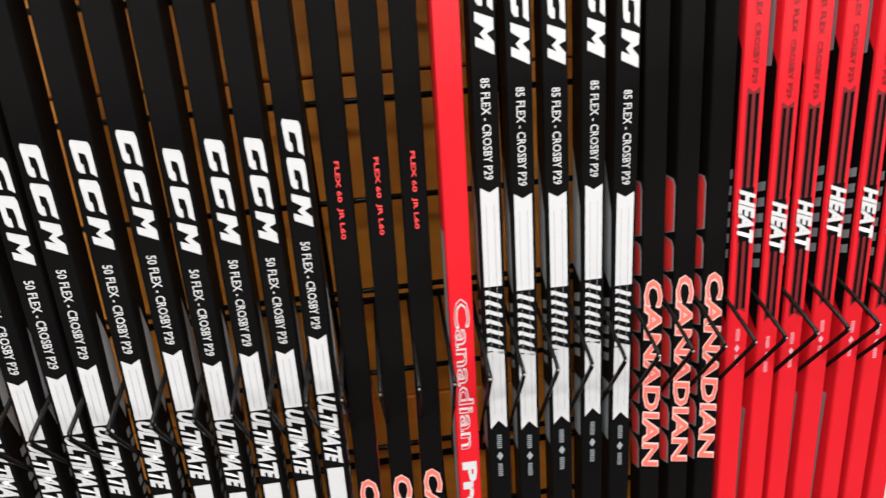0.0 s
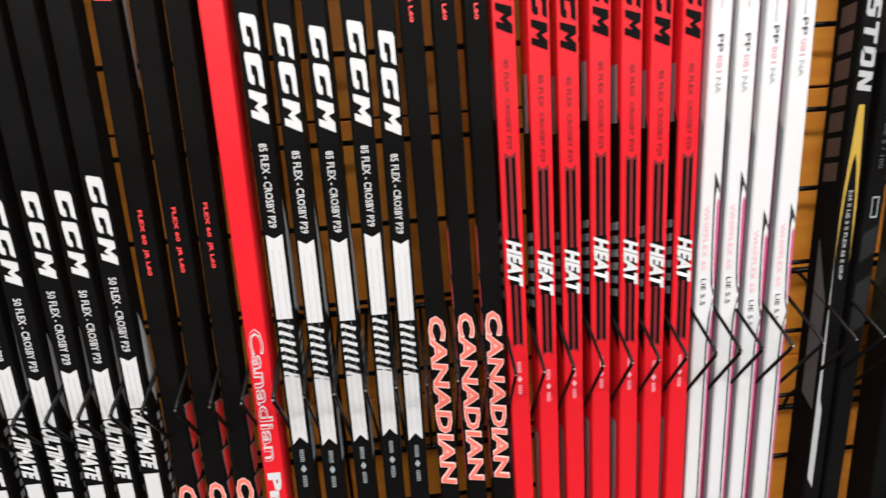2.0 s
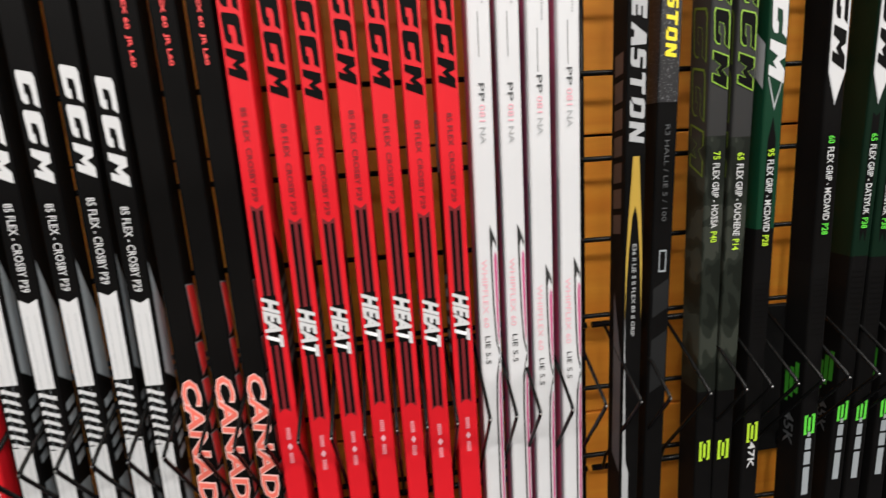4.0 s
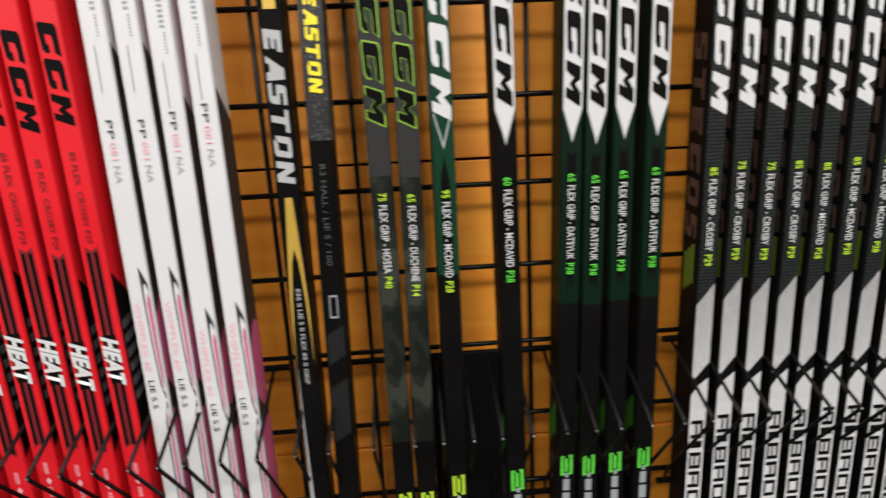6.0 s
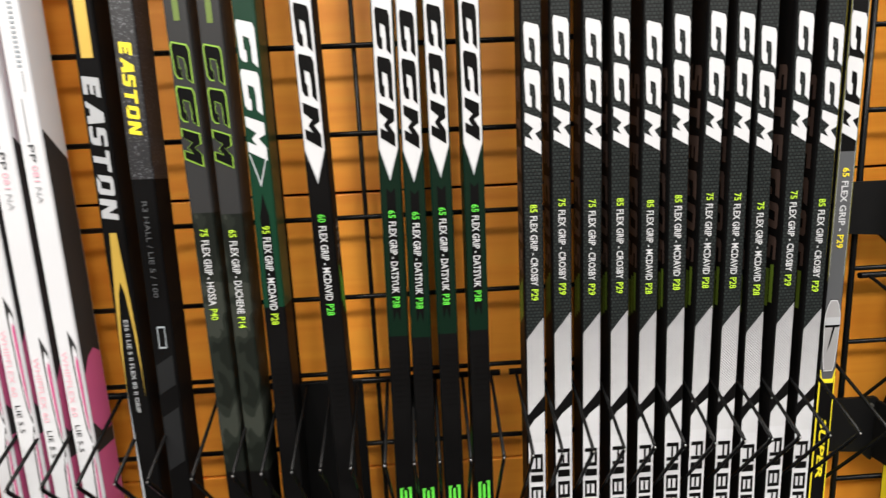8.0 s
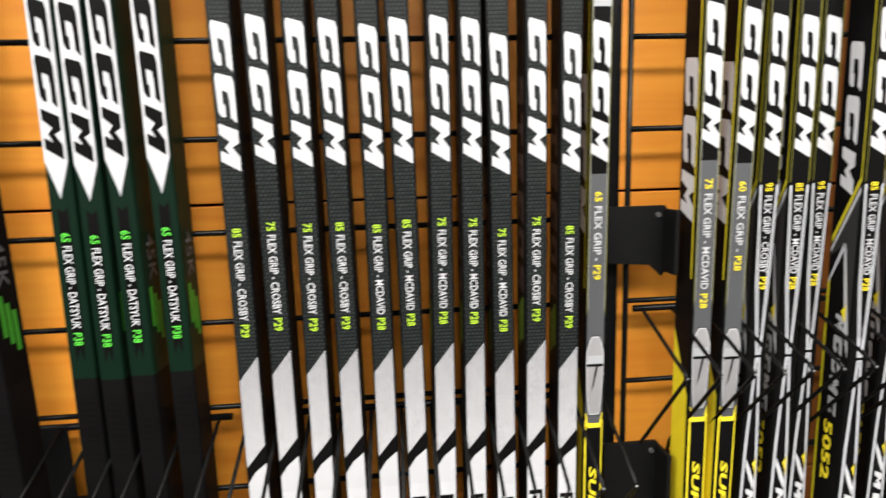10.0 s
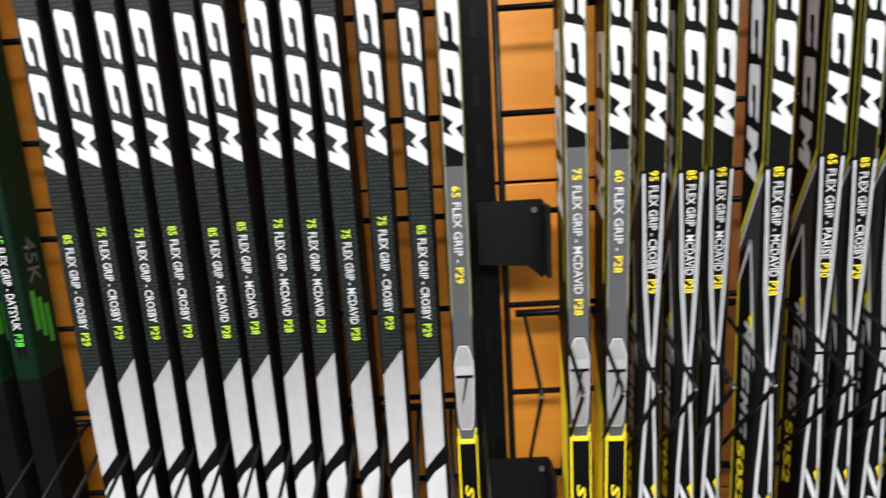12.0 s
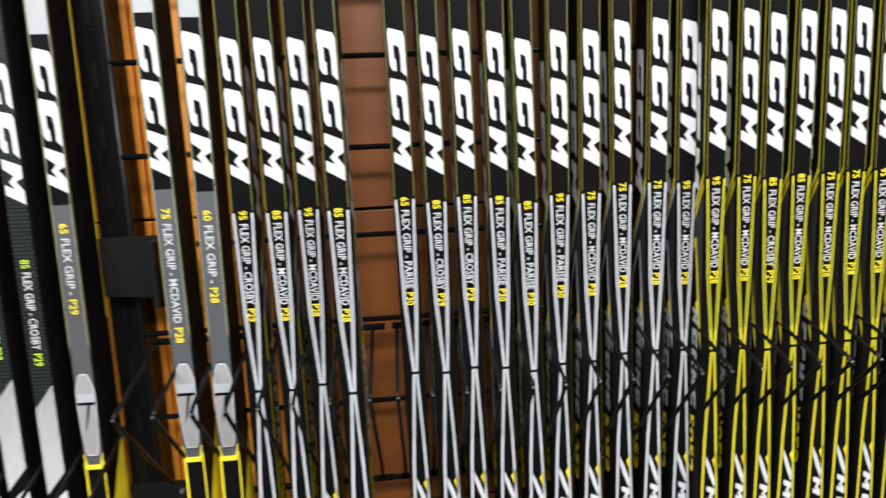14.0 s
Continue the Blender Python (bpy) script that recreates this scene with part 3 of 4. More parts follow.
def white_stick(w, c, p):
    """White stick; w: height of the waist between the bulbs, c: upper tip of the bulb, p: top of the size print."""
    k = "white" + str(w)
    ob = stick([(0, 0, BODYWHITE)], "white hockey stick with dark-edged pink bulbs along one edge", "white sticks")
    add("size_lettering", text_mesh("PP", p, p - 0.023, 0.0040, GREY, bold=0.0), ob)
    add("size_lettering", text_mesh("081", p - 0.027, p - 0.049, 0.0040, PALEPINK, bold=0.0), ob)
    add("size_lettering", text_mesh("NA", p - 0.056, p - 0.078, 0.0040, SILVER, bold=0.0), ob)
    add("flex_lettering", text_mesh("WHIPFLEX 60", w + 0.145, w + 0.045, 0.0040, PALEPINK, bold=0.0, cu=-0.0055), ob)
    add("lie_lettering", text_mesh("LIE 5.5", w + 0.032, w - 0.011, 0.0038, BLACK, bold=0.0, cu=-0.0045), ob)

    deco(ob, k, "contour_line", [
        [(0.0036, c), (0.0085, c - 0.012), (0.0127, c - 0.024), (0.0127, w + 0.002), (0.0116, w + 0.004), (0.0074, w + 0.024), (0.0052, w + 0.070), (0.0040, c - 0.060)],
        [(0.0116, w - 0.002), (0.0127, w), (0.0127, 0.60), (0.0060, 0.60), (0.0052, 0.90), (0.0048, w - 0.080), (0.0062, w - 0.032)]], CHARCOAL)
    deco(ob, k, "pale_band", [
        [(0.0064, c - 0.034), (0.0084, c - 0.022), (0.0127, c - 0.034), (0.0127, w + 0.012), (0.0106, w + 0.016), (0.0086, w + 0.040), (0.0072, w + 0.080), (0.0064, c - 0.066)],
        [(0.0106, w - 0.012), (0.0127, w - 0.010), (0.0127, 0.60), (0.0084, 0.60), (0.0076, 0.90), (0.0072, w - 0.085), (0.0082, w - 0.042)]], BODYWHITE, lift=0.0008)
    deco(ob, k, "pink_field", [
        [(0.0086, c - 0.050), (0.0102, c - 0.038), (0.0127, c - 0.044), (0.0127, w + 0.018), (0.0110, w + 0.028), (0.0098, w + 0.056), (0.0088, c - 0.076)],
        [(0.0112, w - 0.024), (0.0127, w - 0.020), (0.0127, 0.60), (0.0104, 0.60), (0.0098, 0.90), (0.0094, w - 0.088), (0.0100, w - 0.052)]], PINK, lift=0.0011)
    deco(ob, k, "fold_line", [rect(-0.0020, -0.0012, 1.545, 1.600)], GREY)
    deco(ob, k, "bar_code", [rect(0.0005, 0.0065, 1.640 + 0.006 * i, 1.643 + 0.006 * i) for i in range(14)], PALEGREY)
    deco(ob, k, "label_print", blocks(1.635, 1.608, 0.0012, 7, 0.0, 0.4, 0.005), SILVER)
    # flanks
    deco(ob, k, "side_dark", [[(-0.0074, c + 0.28), (0.0074, c + 0.24), (0.0074, c - 0.012), (-0.0074, c + 0.014)]], CHARCOAL, face="right")
    deco(ob, k, "side_edge", [[(-0.0074, c + 0.014), (0.0074, c - 0.012), (0.0074, 0.60), (-0.0074, 0.60)]], CHARCOAL, face="right", lift=0.0004)
    deco(ob, k, "side_bulb", [[(-0.0074, c - 0.070), (-0.0030, c - 0.046), (0.0020, c - 0.036), (0.0074, c - 0.046), (0.0074, w + 0.010), (0.0, w + 0.006), (-0.0074, w + 0.034)]], PINK, face="right", lift=0.0008)
    deco(ob, k, "side_low_bulb", [[(-0.0074, w - 0.016), (0.0074, w - 0.014), (0.0074, 0.60), (-0.0074, 0.60)]], PINK, face="right", lift=0.0008)
    deco(ob, k, "side_grey", [[(0.0074, 1.390), (0.0074, 0.60), (-0.0074, 0.60), (-0.0074, 1.45)]], PALEGREY, face="left")
    deco(ob, k, "side_pink", [rect(-0.0045, 0.0040, 0.60, 1.80)], PINK, face="left", lift=0.0009)
    return ob


def gold_stick():
    k = "gold"
    ob = stick([(0, 0, BLACK)], "black hockey stick with silver blocks and golden arrow", "black single sticks by the white ones")
    deco(ob, k, "emblem", glyphs(1.628, 1.437, 0.0108), SILVER, "silver slanted block emblem")
    deco(ob, k, "gold_patch", [rect(-0.007, 0.008, 1.650, 1.80)], GOLD)
    deco(ob, k, "gold_arrow", [[(-0.0046, 1.421), (0.0046, 1.421), (0.0066, 1.385), (0.0098, 1.330), (0.0124, 1.270), (0.0124, 1.180), (0.0112, 1.225), (0.0084, 1.285), (0.0040, 1.335), (0.0, 1.352), (-0.0040, 1.335), (-0.0084, 1.285), (-0.0112, 1.225), (-0.0124, 1.180), (-0.0124, 1.270), (-0.0098, 1.330), (-0.0066, 1.385)]], GOLD, "golden arrow print")
    add("size_lettering", text_mesh("E36 II LIE 5 II FLEX 85 II GRIP", 1.297, 1.157, 0.0030, SILVER), ob)
    deco(ob, k, "silver_field", [[(-0.0124, 1.20), (-0.0105, 1.10), (-0.0070, 0.95), (-0.002, 0.93), (-0.002, 0.78), (-0.0124, 0.80)]], SILVER)
    deco(ob, k, "side_field", [[(-0.002, 1.22), (0.0072, 1.12), (0.0072, 0.93), (-0.002, 0.95)]], GREY, face="left")
    deco(ob, k, "side_lettering", blocks(1.56, 1.30, 0.0045, 7, 0.4, 0.25), BROWNGREY, face="left")
    return ob


def yellow_block_stick():
    k = "yblock"
    ob = stick([(1.485, 0, SPECKLE), (0, 0, BLACK)], "black speckled hockey stick with yellow block emblem", "black single sticks by the white ones")
    deco(ob, k, "emblem", glyphs(1.662, 1.542, 0.0080), YELLOW, "yellow slanted block emblem")
    add("size_lettering", text_mesh("R3 HALL / LIE 5 / 100", 1.455, 1.320, 0.0036, GREY, bold=0.0), ob)
    deco(ob, k, "size_frame", outlined([rect(-0.0050, 0.0062, 1.245, 1.278)], 0.16), PALEGREY)
    deco(ob, k, "sheen_field", [[(-0.012, 1.22), (0.012, 1.235), (0.012, 1.19), (-0.012, 1.175)], [(-0.012, 1.14), (0.012, 1.155), (0.012, 1.07), (-0.012, 1.055)]], DUSK)
    return ob


def three_bars(ob, k, z):
    """Three upright bars, the outer two hooked towards the middle one."""
    green, lo, hi = GREEN if k in ("arrow", "arrowb") else LIME, z - 0.0096, z + 0.0245
    bars = [rect(-0.0024, 0.0018, lo + 0.005, hi - 0.005)]
    for d in (-1, 1):
        a, b, c = sorted((0.0050 * d, 0.0092 * d)), sorted((0.0032 * d, 0.0052 * d)), 0.10
        bars += [rect(a[0], a[1], lo, hi, c), rect(b[0], b[1], lo, lo + 0.0035, c), rect(b[0], b[1], hi - 0.0035, hi, c)]
    deco(ob, k, "bar_mark", bars, green, "bright green three-bar mark")


def ribs(ob, k, z0, n=11):
    deco(ob, k, "grip_rib", [rect(-0.0105, 0.0105, z0 - 0.0088 * i, z0 - 0.0088 * i + 0.0022) for i in range(n)], MATTE, lift=0.0007)


def camo_stick(number, words, code):
    k = "camo"
    ob = stick([(1.44, 0, CHARCOAL), (1.05, 0, CAMO), (0, 0, BLACK)], "dark grey camouflage hockey stick with lime outlined emblem", "green and black sticks")
    deco(ob, k, "emblem", emblem(1.666, 1.500, 0.0122), BLACK)
    deco(ob, k, "emblem_outline", outlined(emblem(1.666, 1.500, 0.0124), 0.08), LEAF, "lime outlined emblem", lift=0.0009)
    flex(ob, number, words, code, 1.418, 1.418 - 0.0057 * (len(number + words + code) + 1), LIME)
    deco(ob, k, "lime_patch", [rect(-0.0030, 0.0045, 1.690, 1.780)], OLIVE)
    three_bars(ob, k, 0.940)
    deco(ob, k, "side_field", outlined(emblem(1.62, 1.38, 0.006), 0.09), OLIVE, face="left")
    return ob


def green_stick():
    k = "green"
    ob = stick([(1.30, 0, BOTTLE), (0, 0, BLACK)], "dark green hockey stick with white emblem and silver chevron", "green and black sticks")
    deco(ob, k, "emblem", emblem(1.690, 1.504, 0.0122), WHITE, "white block emblem")
    deco(ob, k, "chevron", [[(-0.0122, 1.515), (0, 1.470), (0.0122, 1.515), (0.0108, 1.516), (0, 1.478), (-0.0108, 1.516)]], SILVER)
    deco(ob, k, "dark_middle", [[(0, 1.462), (0.0062, 1.430), (0.0072, 1.32), (0.0050, 1.27), (-0.0050, 1.27), (-0.0072, 1.32), (-0.0062, 1.430)]], BLACK, lift=0.0003)
    flex(ob, "95", "FLEX GRIP - MCDAVID", "P28", 1.417, 1.274, LIME)
    ribs(ob, k, 1.215)
    three_bars(ob, k, 0.961)
    add("model_lettering", text_mesh("47K", 0.952, 0.905, 0.006, WHITE), ob)
    deco(ob, k, "side_line", [[(-0.007, 1.60), (0.007, 1.56), (0.007, 1.50), (-0.007, 1.54)]], SILVER, face="left")
    return ob


def arrow_stick(number, words, code, body):
    k = "arrow" if body is DARKGREEN else "arrowb"
    ob = stick([(1.24, 0, body), (0, 0, BLACK)], ("dark green" if body is DARKGREEN else "black") + " hockey stick with white arrow-ended emblem field", "white arrow sticks" if body is DARKGREEN else "single white arrow stick")
    deco(ob, k, "field_edge", [[(-0.0134, 2.02), (0.0134, 2.02), (0.0134, 1.513), (0, 1.468), (-0.0134, 1.513)]], SILVER)
    deco(ob, k, "white_field", [[(-0.0124, 2.02), (0.0124, 2.02), (0.0124, 1.513), (0, 1.474), (-0.0124, 1.513)]], WHITE, "white arrow-ended field", lift=0.0009)
    deco(ob, k, "emblem", emblem(1.700, 1.513, 0.0100), BLACK, "black block emblem", lift=0.0013)
    if body is DARKGREEN:
        deco(ob, k, "dark_middle", [[(-0.0060, 1.458), (0, 1.452), (0.0060, 1.458), (0.0068, 1.30), (0.0046, 1.262), (0, 1.280), (-0.0046, 1.262), (-0.0068, 1.30)]], BLACK, lift=0.0003)
    flex(ob, number, words, code, 1.427, 1.284, GREEN)
    ribs(ob, k, 1.215)
    three_bars(ob, k, 0.969)
    deco(ob, k, "lower_mark", [rect(-0.002, 0.003, 0.955, 0.963), rect(-0.005, 0.005, 0.932, 0.952), rect(-0.0056, 0.0056, 0.905, 0.928), rect(-0.0056, 0.0056, 0.85, 0.90)], PALEGREY)
    deco(ob, k, "side_bar", [rect(u - 0.0014, u + 0.0014, 1.015 + 3 * u, 1.067 + 3 * u) for u in (-0.0035, 0.0, 0.0035)], MIDGREEN, face="left")
    deco(ob, k, "side_bar", [rect(u - 0.0014, u + 0.0014, 1.290 - 3 * u, 1.342 - 3 * u) for u in (-0.0035, 0.0, 0.0035)], MIDGREEN, face="right")
    add("side_lettering", text_mesh("45K", 0.99, 0.93, 0.0036, GREY, face="left"), ob)
    add("side_lettering", text_mesh("45K", 1.42, 1.36, 0.0036, GREY, face="right"), ob)
    return ob


def weave_stick(number, words, code):
    k = "weave"
    ob = stick([(0, 0, BLACK)], "grey woven-finish hockey stick with white emblem and slanted white panel", "grey woven sticks")
    h = 0.0128
    deco(ob, k, "woven_field", [[(-h, 2.02), (h, 2.02), (h, 1.250 + 1.3 * h), (-h, 1.250 - 1.3 * h)]], WEAVE)
    deco(ob, k, "striped_panel", [[(-h, 1.248 - 1.3 * h), (h, 1.248 + 1.3 * h), (h, 1.124 + 1.24 * h), (-h, 1.124 - 1.24 * h)]], LINES, "white panel of fine slanted lines")
    deco(ob, k, "white_panel", [[(-h, 1.101 - 1.24 * h), (-0.2 * h, 1.101), (h, 1.101 + 1.0 * h), (h, 1.062), (-h, 1.062)]], WHITE)
    deco(ob, k, "lower_field", [rect(-h, h, 0.60, 1.062)], BODYWHITE, "white lower field")
    bars = []
    z = 1.042
    for i, step in enumerate((0.036, 0.020, 0.034, 0.034, 0.034, 0.034, 0.034, 0.034, 0.034)):
        lo = z - step + 0.005
        if i == 1:
            bars.append(rect(-0.0100, 0.0092, lo + 0.003, z))
        else:
            bars += [rect(-0.0100, 0.0092, z - 0.0065, z), rect(-0.0100, 0.0092, lo, lo + 0.0062)]
            bars.append(rect(0.0052, 0.0092, lo + 0.0064, z - 0.0067))
            if i % 3 != 1:
                bars.append(rect(-0.0026, 0.0006, lo + 0.0064, z - 0.0067))
            if i % 3:
                bars.append(rect(-0.0100, -0.0066, lo + 0.0064, z - 0.0067))
        z -= step
    deco(ob, k, "model_bar", bars, BLACK, "black block lettering bars", lift=0.0009)
    deco(ob, k, "emblem", emblem(1.685, 1.503, 0.0113, 0.0008), WHITE, "white block emblem", lift=0.0009)
    flex(ob, number, words, code, 1.434, 1.291, LIME)
    deco(ob, k, "side_bar", [rect(u - 0.0014, u + 0.0014, 1.255 + 2 * u, 1.315 + 2 * u) for u in (-0.0035, 0.0, 0.0035)], OLIVE, face="left")
    deco(ob, k, "side_block", [[(u * 0.0056, 1.62 - 0.050 * i - 0.045 * v) for u, v in g] for i, g in enumerate((BEND, HAMMER, COMB, HOOK, FRAME, BEND))], BROWNGREY, face="left")
    return ob


def badge_stick(number, words, code):
    k = "badge"
    ob = stick([(0, 0, BLACK)], "grey and black hockey stick with silver badge and yellow lower sides", "badge sticks")
    deco(ob, k, "emblem", emblem(1.690, 1.503, 0.0118), WHITE, "white block emblem", lift=0.0009)
    deco(ob, k, "field_line", [[(-0.0134, 2.02), (-0.0124, 2.02), (-0.0124, 1.30), (-0.0134, 1.29)], [(0.0124, 2.02), (0.0134, 2.02), (0.0134, 1.29), (0.0124, 1.30)]], DULLYELLOW)
    deco(ob, k, "grey_field", [[(-0.0122, 1.49), (0.0122, 1.49), (0.0122, 1.135), (0.0088, 1.122), (-0.0088, 1.122), (-0.0122, 1.135)]], GREY)
    def hexa(d):
        """Outline of the badge, d further in."""
        half = [(0.0052 - 0.6 * d, 1.261 - 1.5 * d), (0.0088 - 0.8 * d, 1.253 - 1.2 * d), (0.0124 - d, 1.238 - d), (0.0126 - d, 1.219), (0.0112 - d, 1.176), (0.0092 - d, 1.152 + d), (0.0070 - 0.8 * d, 1.143 + 1.5 * d)]
        return half + [(-u, q) for u, q in half][::-1]
    deco(ob, k, "badge_edge", [hexa(-0.0008)], BLACK, lift=0.0008)
    deco(ob, k, "badge", [hexa(0.0)], WHITE, lift=0.0010)
    deco(ob, k, "badge_plate", [hexa(0.0010)], BADGE, "brushed silver badge", lift=0.0012)
    deco(ob, k, "badge_band", [rect(-0.0112, 0.0112, 1.2205, 1.2330)], SILVER, lift=0.0014)
    deco(ob, k, "badge_mark", [rect(-0.0116, 0.0116, 1.2165, 1.2205), [(0.001, 1.2165), (0.0045, 1.2165), (-0.001, 1.189), (-0.0055, 1.176)]], BLACK, lift=0.0015)
    deco(ob, k, "yellow_edge", [[(-0.0130, 1.146), (-0.0116, 1.146), (-0.0084, 1.130), (0.0084, 1.130), (0.0116, 1.146), (0.0130, 1.146), (0.0098, 1.123), (-0.0098, 1.123)]], YELLOW, lift=0.0009)
    flex(ob, number, words, code, 1.466, 1.466 - 0.0068 * (len(number + words + code) + 2), YELLOW)
    for o in ob.children:
        if o.name.startswith(("flex", "curve")):
            o.location.y = -0.0003
    add("model_lettering", text_mesh("SUPER", 1.062, 0.955, 0.0056, YELLOW, bold=0.03, slant=0.2), ob)
    deco(ob, k, "pale_line", [rect(-0.0119, -0.0114, 1.30, 2.02), rect(0.0114, 0.0119, 1.30, 2.02)], SILVER, lift=0.0008)
    deco(ob, k, "yellow_strip", [rect(-0.0132, -0.0105, 0.7, 1.135), rect(0.0115, 0.0132, 0.7, 1.135)], YELLOW)
    for f in ("left", "right"):
        deco(ob, k, "side_field", [[(-0.0074, 1.25 if f == "left" else 1.06), (0.0074, 1.16), (0.0074, 0.6), (-0.0074, 0.6)]], YELLOW, face=f)
        if f == "left":
            deco(ob, k, "side_emblem", emblem(1.63, 1.405, 0.0060), WHITE, face=f)
        deco(ob, k, "side_line", [[(0.0064, 2.02), (0.0074, 2.02), (0.0074, 1.33), (0.0064, 1.33)]], YELLOW, face=f)
    deco(ob, k, "upper_patch", [rect(-0.012, 0.012, 1.705, 2.0)], SILVER)
    return ob


def crossed_stick(number, words, code, ink, kind):
    k = kind
    inkname = "silver" if ink is PEARL else "yellow"
    ob = stick([(0, 0, BLACK)], "black hockey stick with white emblem and crossing " + inkname + " stripes", inkname + " striped sticks")
    deco(ob, k, "emblem", emblem(1.682, 1.493, 0.0113, 0.0008), WHITE, "white block emblem")
    flex(ob, number, words, code, 1.461, 1.312, YELLOW, half=0.0052)
    deco(ob, k, "stripe", [
        [(-0.0136, 1.458), (-0.0104, 1.458), (-0.0054, 1.32), (0.0012, 1.216), (-0.0030, 1.216), (-0.0106, 1.32)],
        [(0.0136, 1.458), (0.0104, 1.458), (0.0054, 1.32), (0.0014, 1.216), (0.0052, 1.216), (0.0106, 1.32)],
        [(-0.0030, 1.212), (0.0011, 1.212), (-0.0060, 1.08), (-0.0100, 0.95), (-0.0124, 0.80), (-0.0136, 0.80), (-0.0136, 0.95), (-0.0104, 1.08)],
        [(0.0014, 1.212), (0.0050, 1.212), (0.0092, 1.12), (0.0132, 0.98), (0.0132, 0.92), (0.0104, 0.97), (0.0056, 1.11)]], ink, inkname + " crossing stripe")
    deco(ob, k, "stripe_core", [[(-0.0122, 1.448), (-0.0114, 1.448), (-0.0068, 1.32), (-0.0022, 1.245), (-0.0040, 1.245), (-0.0092, 1.32)],
                                [(0.0122, 1.448), (0.0114, 1.448), (0.0068, 1.32), (0.0030, 1.245), (0.0046, 1.245), (0.0092, 1.32)]], STRIPECORE if ink is PEARL else OLIVE, lift=0.0008)
    deco(ob, k, "edge_line", [rect(-0.0136, -0.0126, 1.462, 2.02), rect(0.0126, 0.0136, 1.462, 2.02)], DULLYELLOW, "olive yellow edge line")
    m = [[(-0.0060, 1.056), (0.0010, 1.040), (0.0085, 1.018), (0.0080, 1.004), (0.0, 1.024), (-0.0060, 1.044)]]
    for i in range(5):
        m.append([(u * 0.0060 + 0.0026, 1.008 - 0.036 * i - 0.033 * v) for u, v in (ZIGZAG, HOOK, ZIGZAG, HOOK, ZIGZAG)[i]])
    deco(ob, k, "model_mark", m, WHITE, "white slanted block mark")
    deco(ob, k, "model_tick", [[(0.0040, 1.048), (0.0105, 1.058), (0.0100, 1.024), (0.0080, 1.036)]], YELLOW)
    marks = [[(0.0040 - 0.0002 * i + u * 0.0028 - 0.002, 1.275 - 0.031 * i - 0.029 * v) for u, v in (ZIGZAG, HOOK, HOOK, ZIGZAG, HOOK)[i]] for i in range(5)]
    # same prints on both flanks; duller inks on the right stand in for shade
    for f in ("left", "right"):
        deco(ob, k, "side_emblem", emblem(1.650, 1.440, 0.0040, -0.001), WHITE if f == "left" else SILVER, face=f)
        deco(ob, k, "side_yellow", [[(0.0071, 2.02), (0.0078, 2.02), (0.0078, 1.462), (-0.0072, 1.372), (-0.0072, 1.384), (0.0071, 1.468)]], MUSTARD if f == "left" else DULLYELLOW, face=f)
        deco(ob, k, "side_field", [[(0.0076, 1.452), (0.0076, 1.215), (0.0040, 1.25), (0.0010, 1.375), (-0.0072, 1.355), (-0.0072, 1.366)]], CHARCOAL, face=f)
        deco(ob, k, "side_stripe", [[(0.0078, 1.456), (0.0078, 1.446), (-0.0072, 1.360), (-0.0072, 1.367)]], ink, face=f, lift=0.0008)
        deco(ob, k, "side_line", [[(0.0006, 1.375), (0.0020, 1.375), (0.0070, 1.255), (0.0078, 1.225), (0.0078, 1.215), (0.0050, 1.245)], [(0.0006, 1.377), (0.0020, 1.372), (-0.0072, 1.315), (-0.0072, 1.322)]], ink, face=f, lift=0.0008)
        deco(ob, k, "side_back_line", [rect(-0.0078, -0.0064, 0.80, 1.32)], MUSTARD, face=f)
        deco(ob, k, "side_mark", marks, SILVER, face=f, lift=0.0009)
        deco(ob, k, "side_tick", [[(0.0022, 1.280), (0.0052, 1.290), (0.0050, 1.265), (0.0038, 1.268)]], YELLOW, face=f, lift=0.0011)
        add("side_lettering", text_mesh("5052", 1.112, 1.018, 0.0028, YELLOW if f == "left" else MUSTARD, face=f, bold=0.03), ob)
    return ob


def row(build, items, ref, z_mid=1.25, slim=1.0):
    """Stand a row of sticks; items: (x, height of the mark, lean, front, arguments)."""
    first, made = {}, []
    for i, (x, z, lean, y, *args) in enumerate(items):
        key = tuple(map(str, args))
        if key in first:
            ob = copy_thing(first[key], Matrix())
        else:
            ob = first[key] = build(*args)
        place(ob, x, y, z, ref, lean, z_mid, 1.2 * math.sin(3.7 * i + x * 5), slim)
        made.append(ob)
    return made


def silver_cross(*a):
    return crossed_stick(*a, PEARL, "cross_s")


def yellow_cross(*a):
    return crossed_stick(*a, MUSTARD, "cross_y")


CR, MC, PA = "FLEX GRIP - CROSBY", "FLEX GRIP - MCDAVID", "FLEX GRIP - PARISE"
row(junior_lined_stick, [(1.2065, 1.272, 1.7, -0.092), (1.2546, 1.2697, 1.7, -0.092), (1.2953, 1.2699, 1.55, -0.092), (1.3324, 1.2788, 1.7, -0.092), (1.3797, 1.278, 1.7, -0.092),
                         (1.4274, 1.2833, 1.46, -0.092), (1.4704, 1.262, 1.7, -0.092), (1.5129, 1.2675, 1.7, -0.092), (1.555, 1.2652, 1.52, -0.092), (1.5961, 1.2798, 1.7, -0.092)], 1.2765, 1.235, 0.66)
junior = row(jr_stick, [(1.6402, 1.3504, 2.24, -0.08, True), (1.6857, 1.351, 2.2, -0.08, True), (1.7275, 1.3539, 2.2, -0.08, True)], 1.343, 1.30, 0.66)
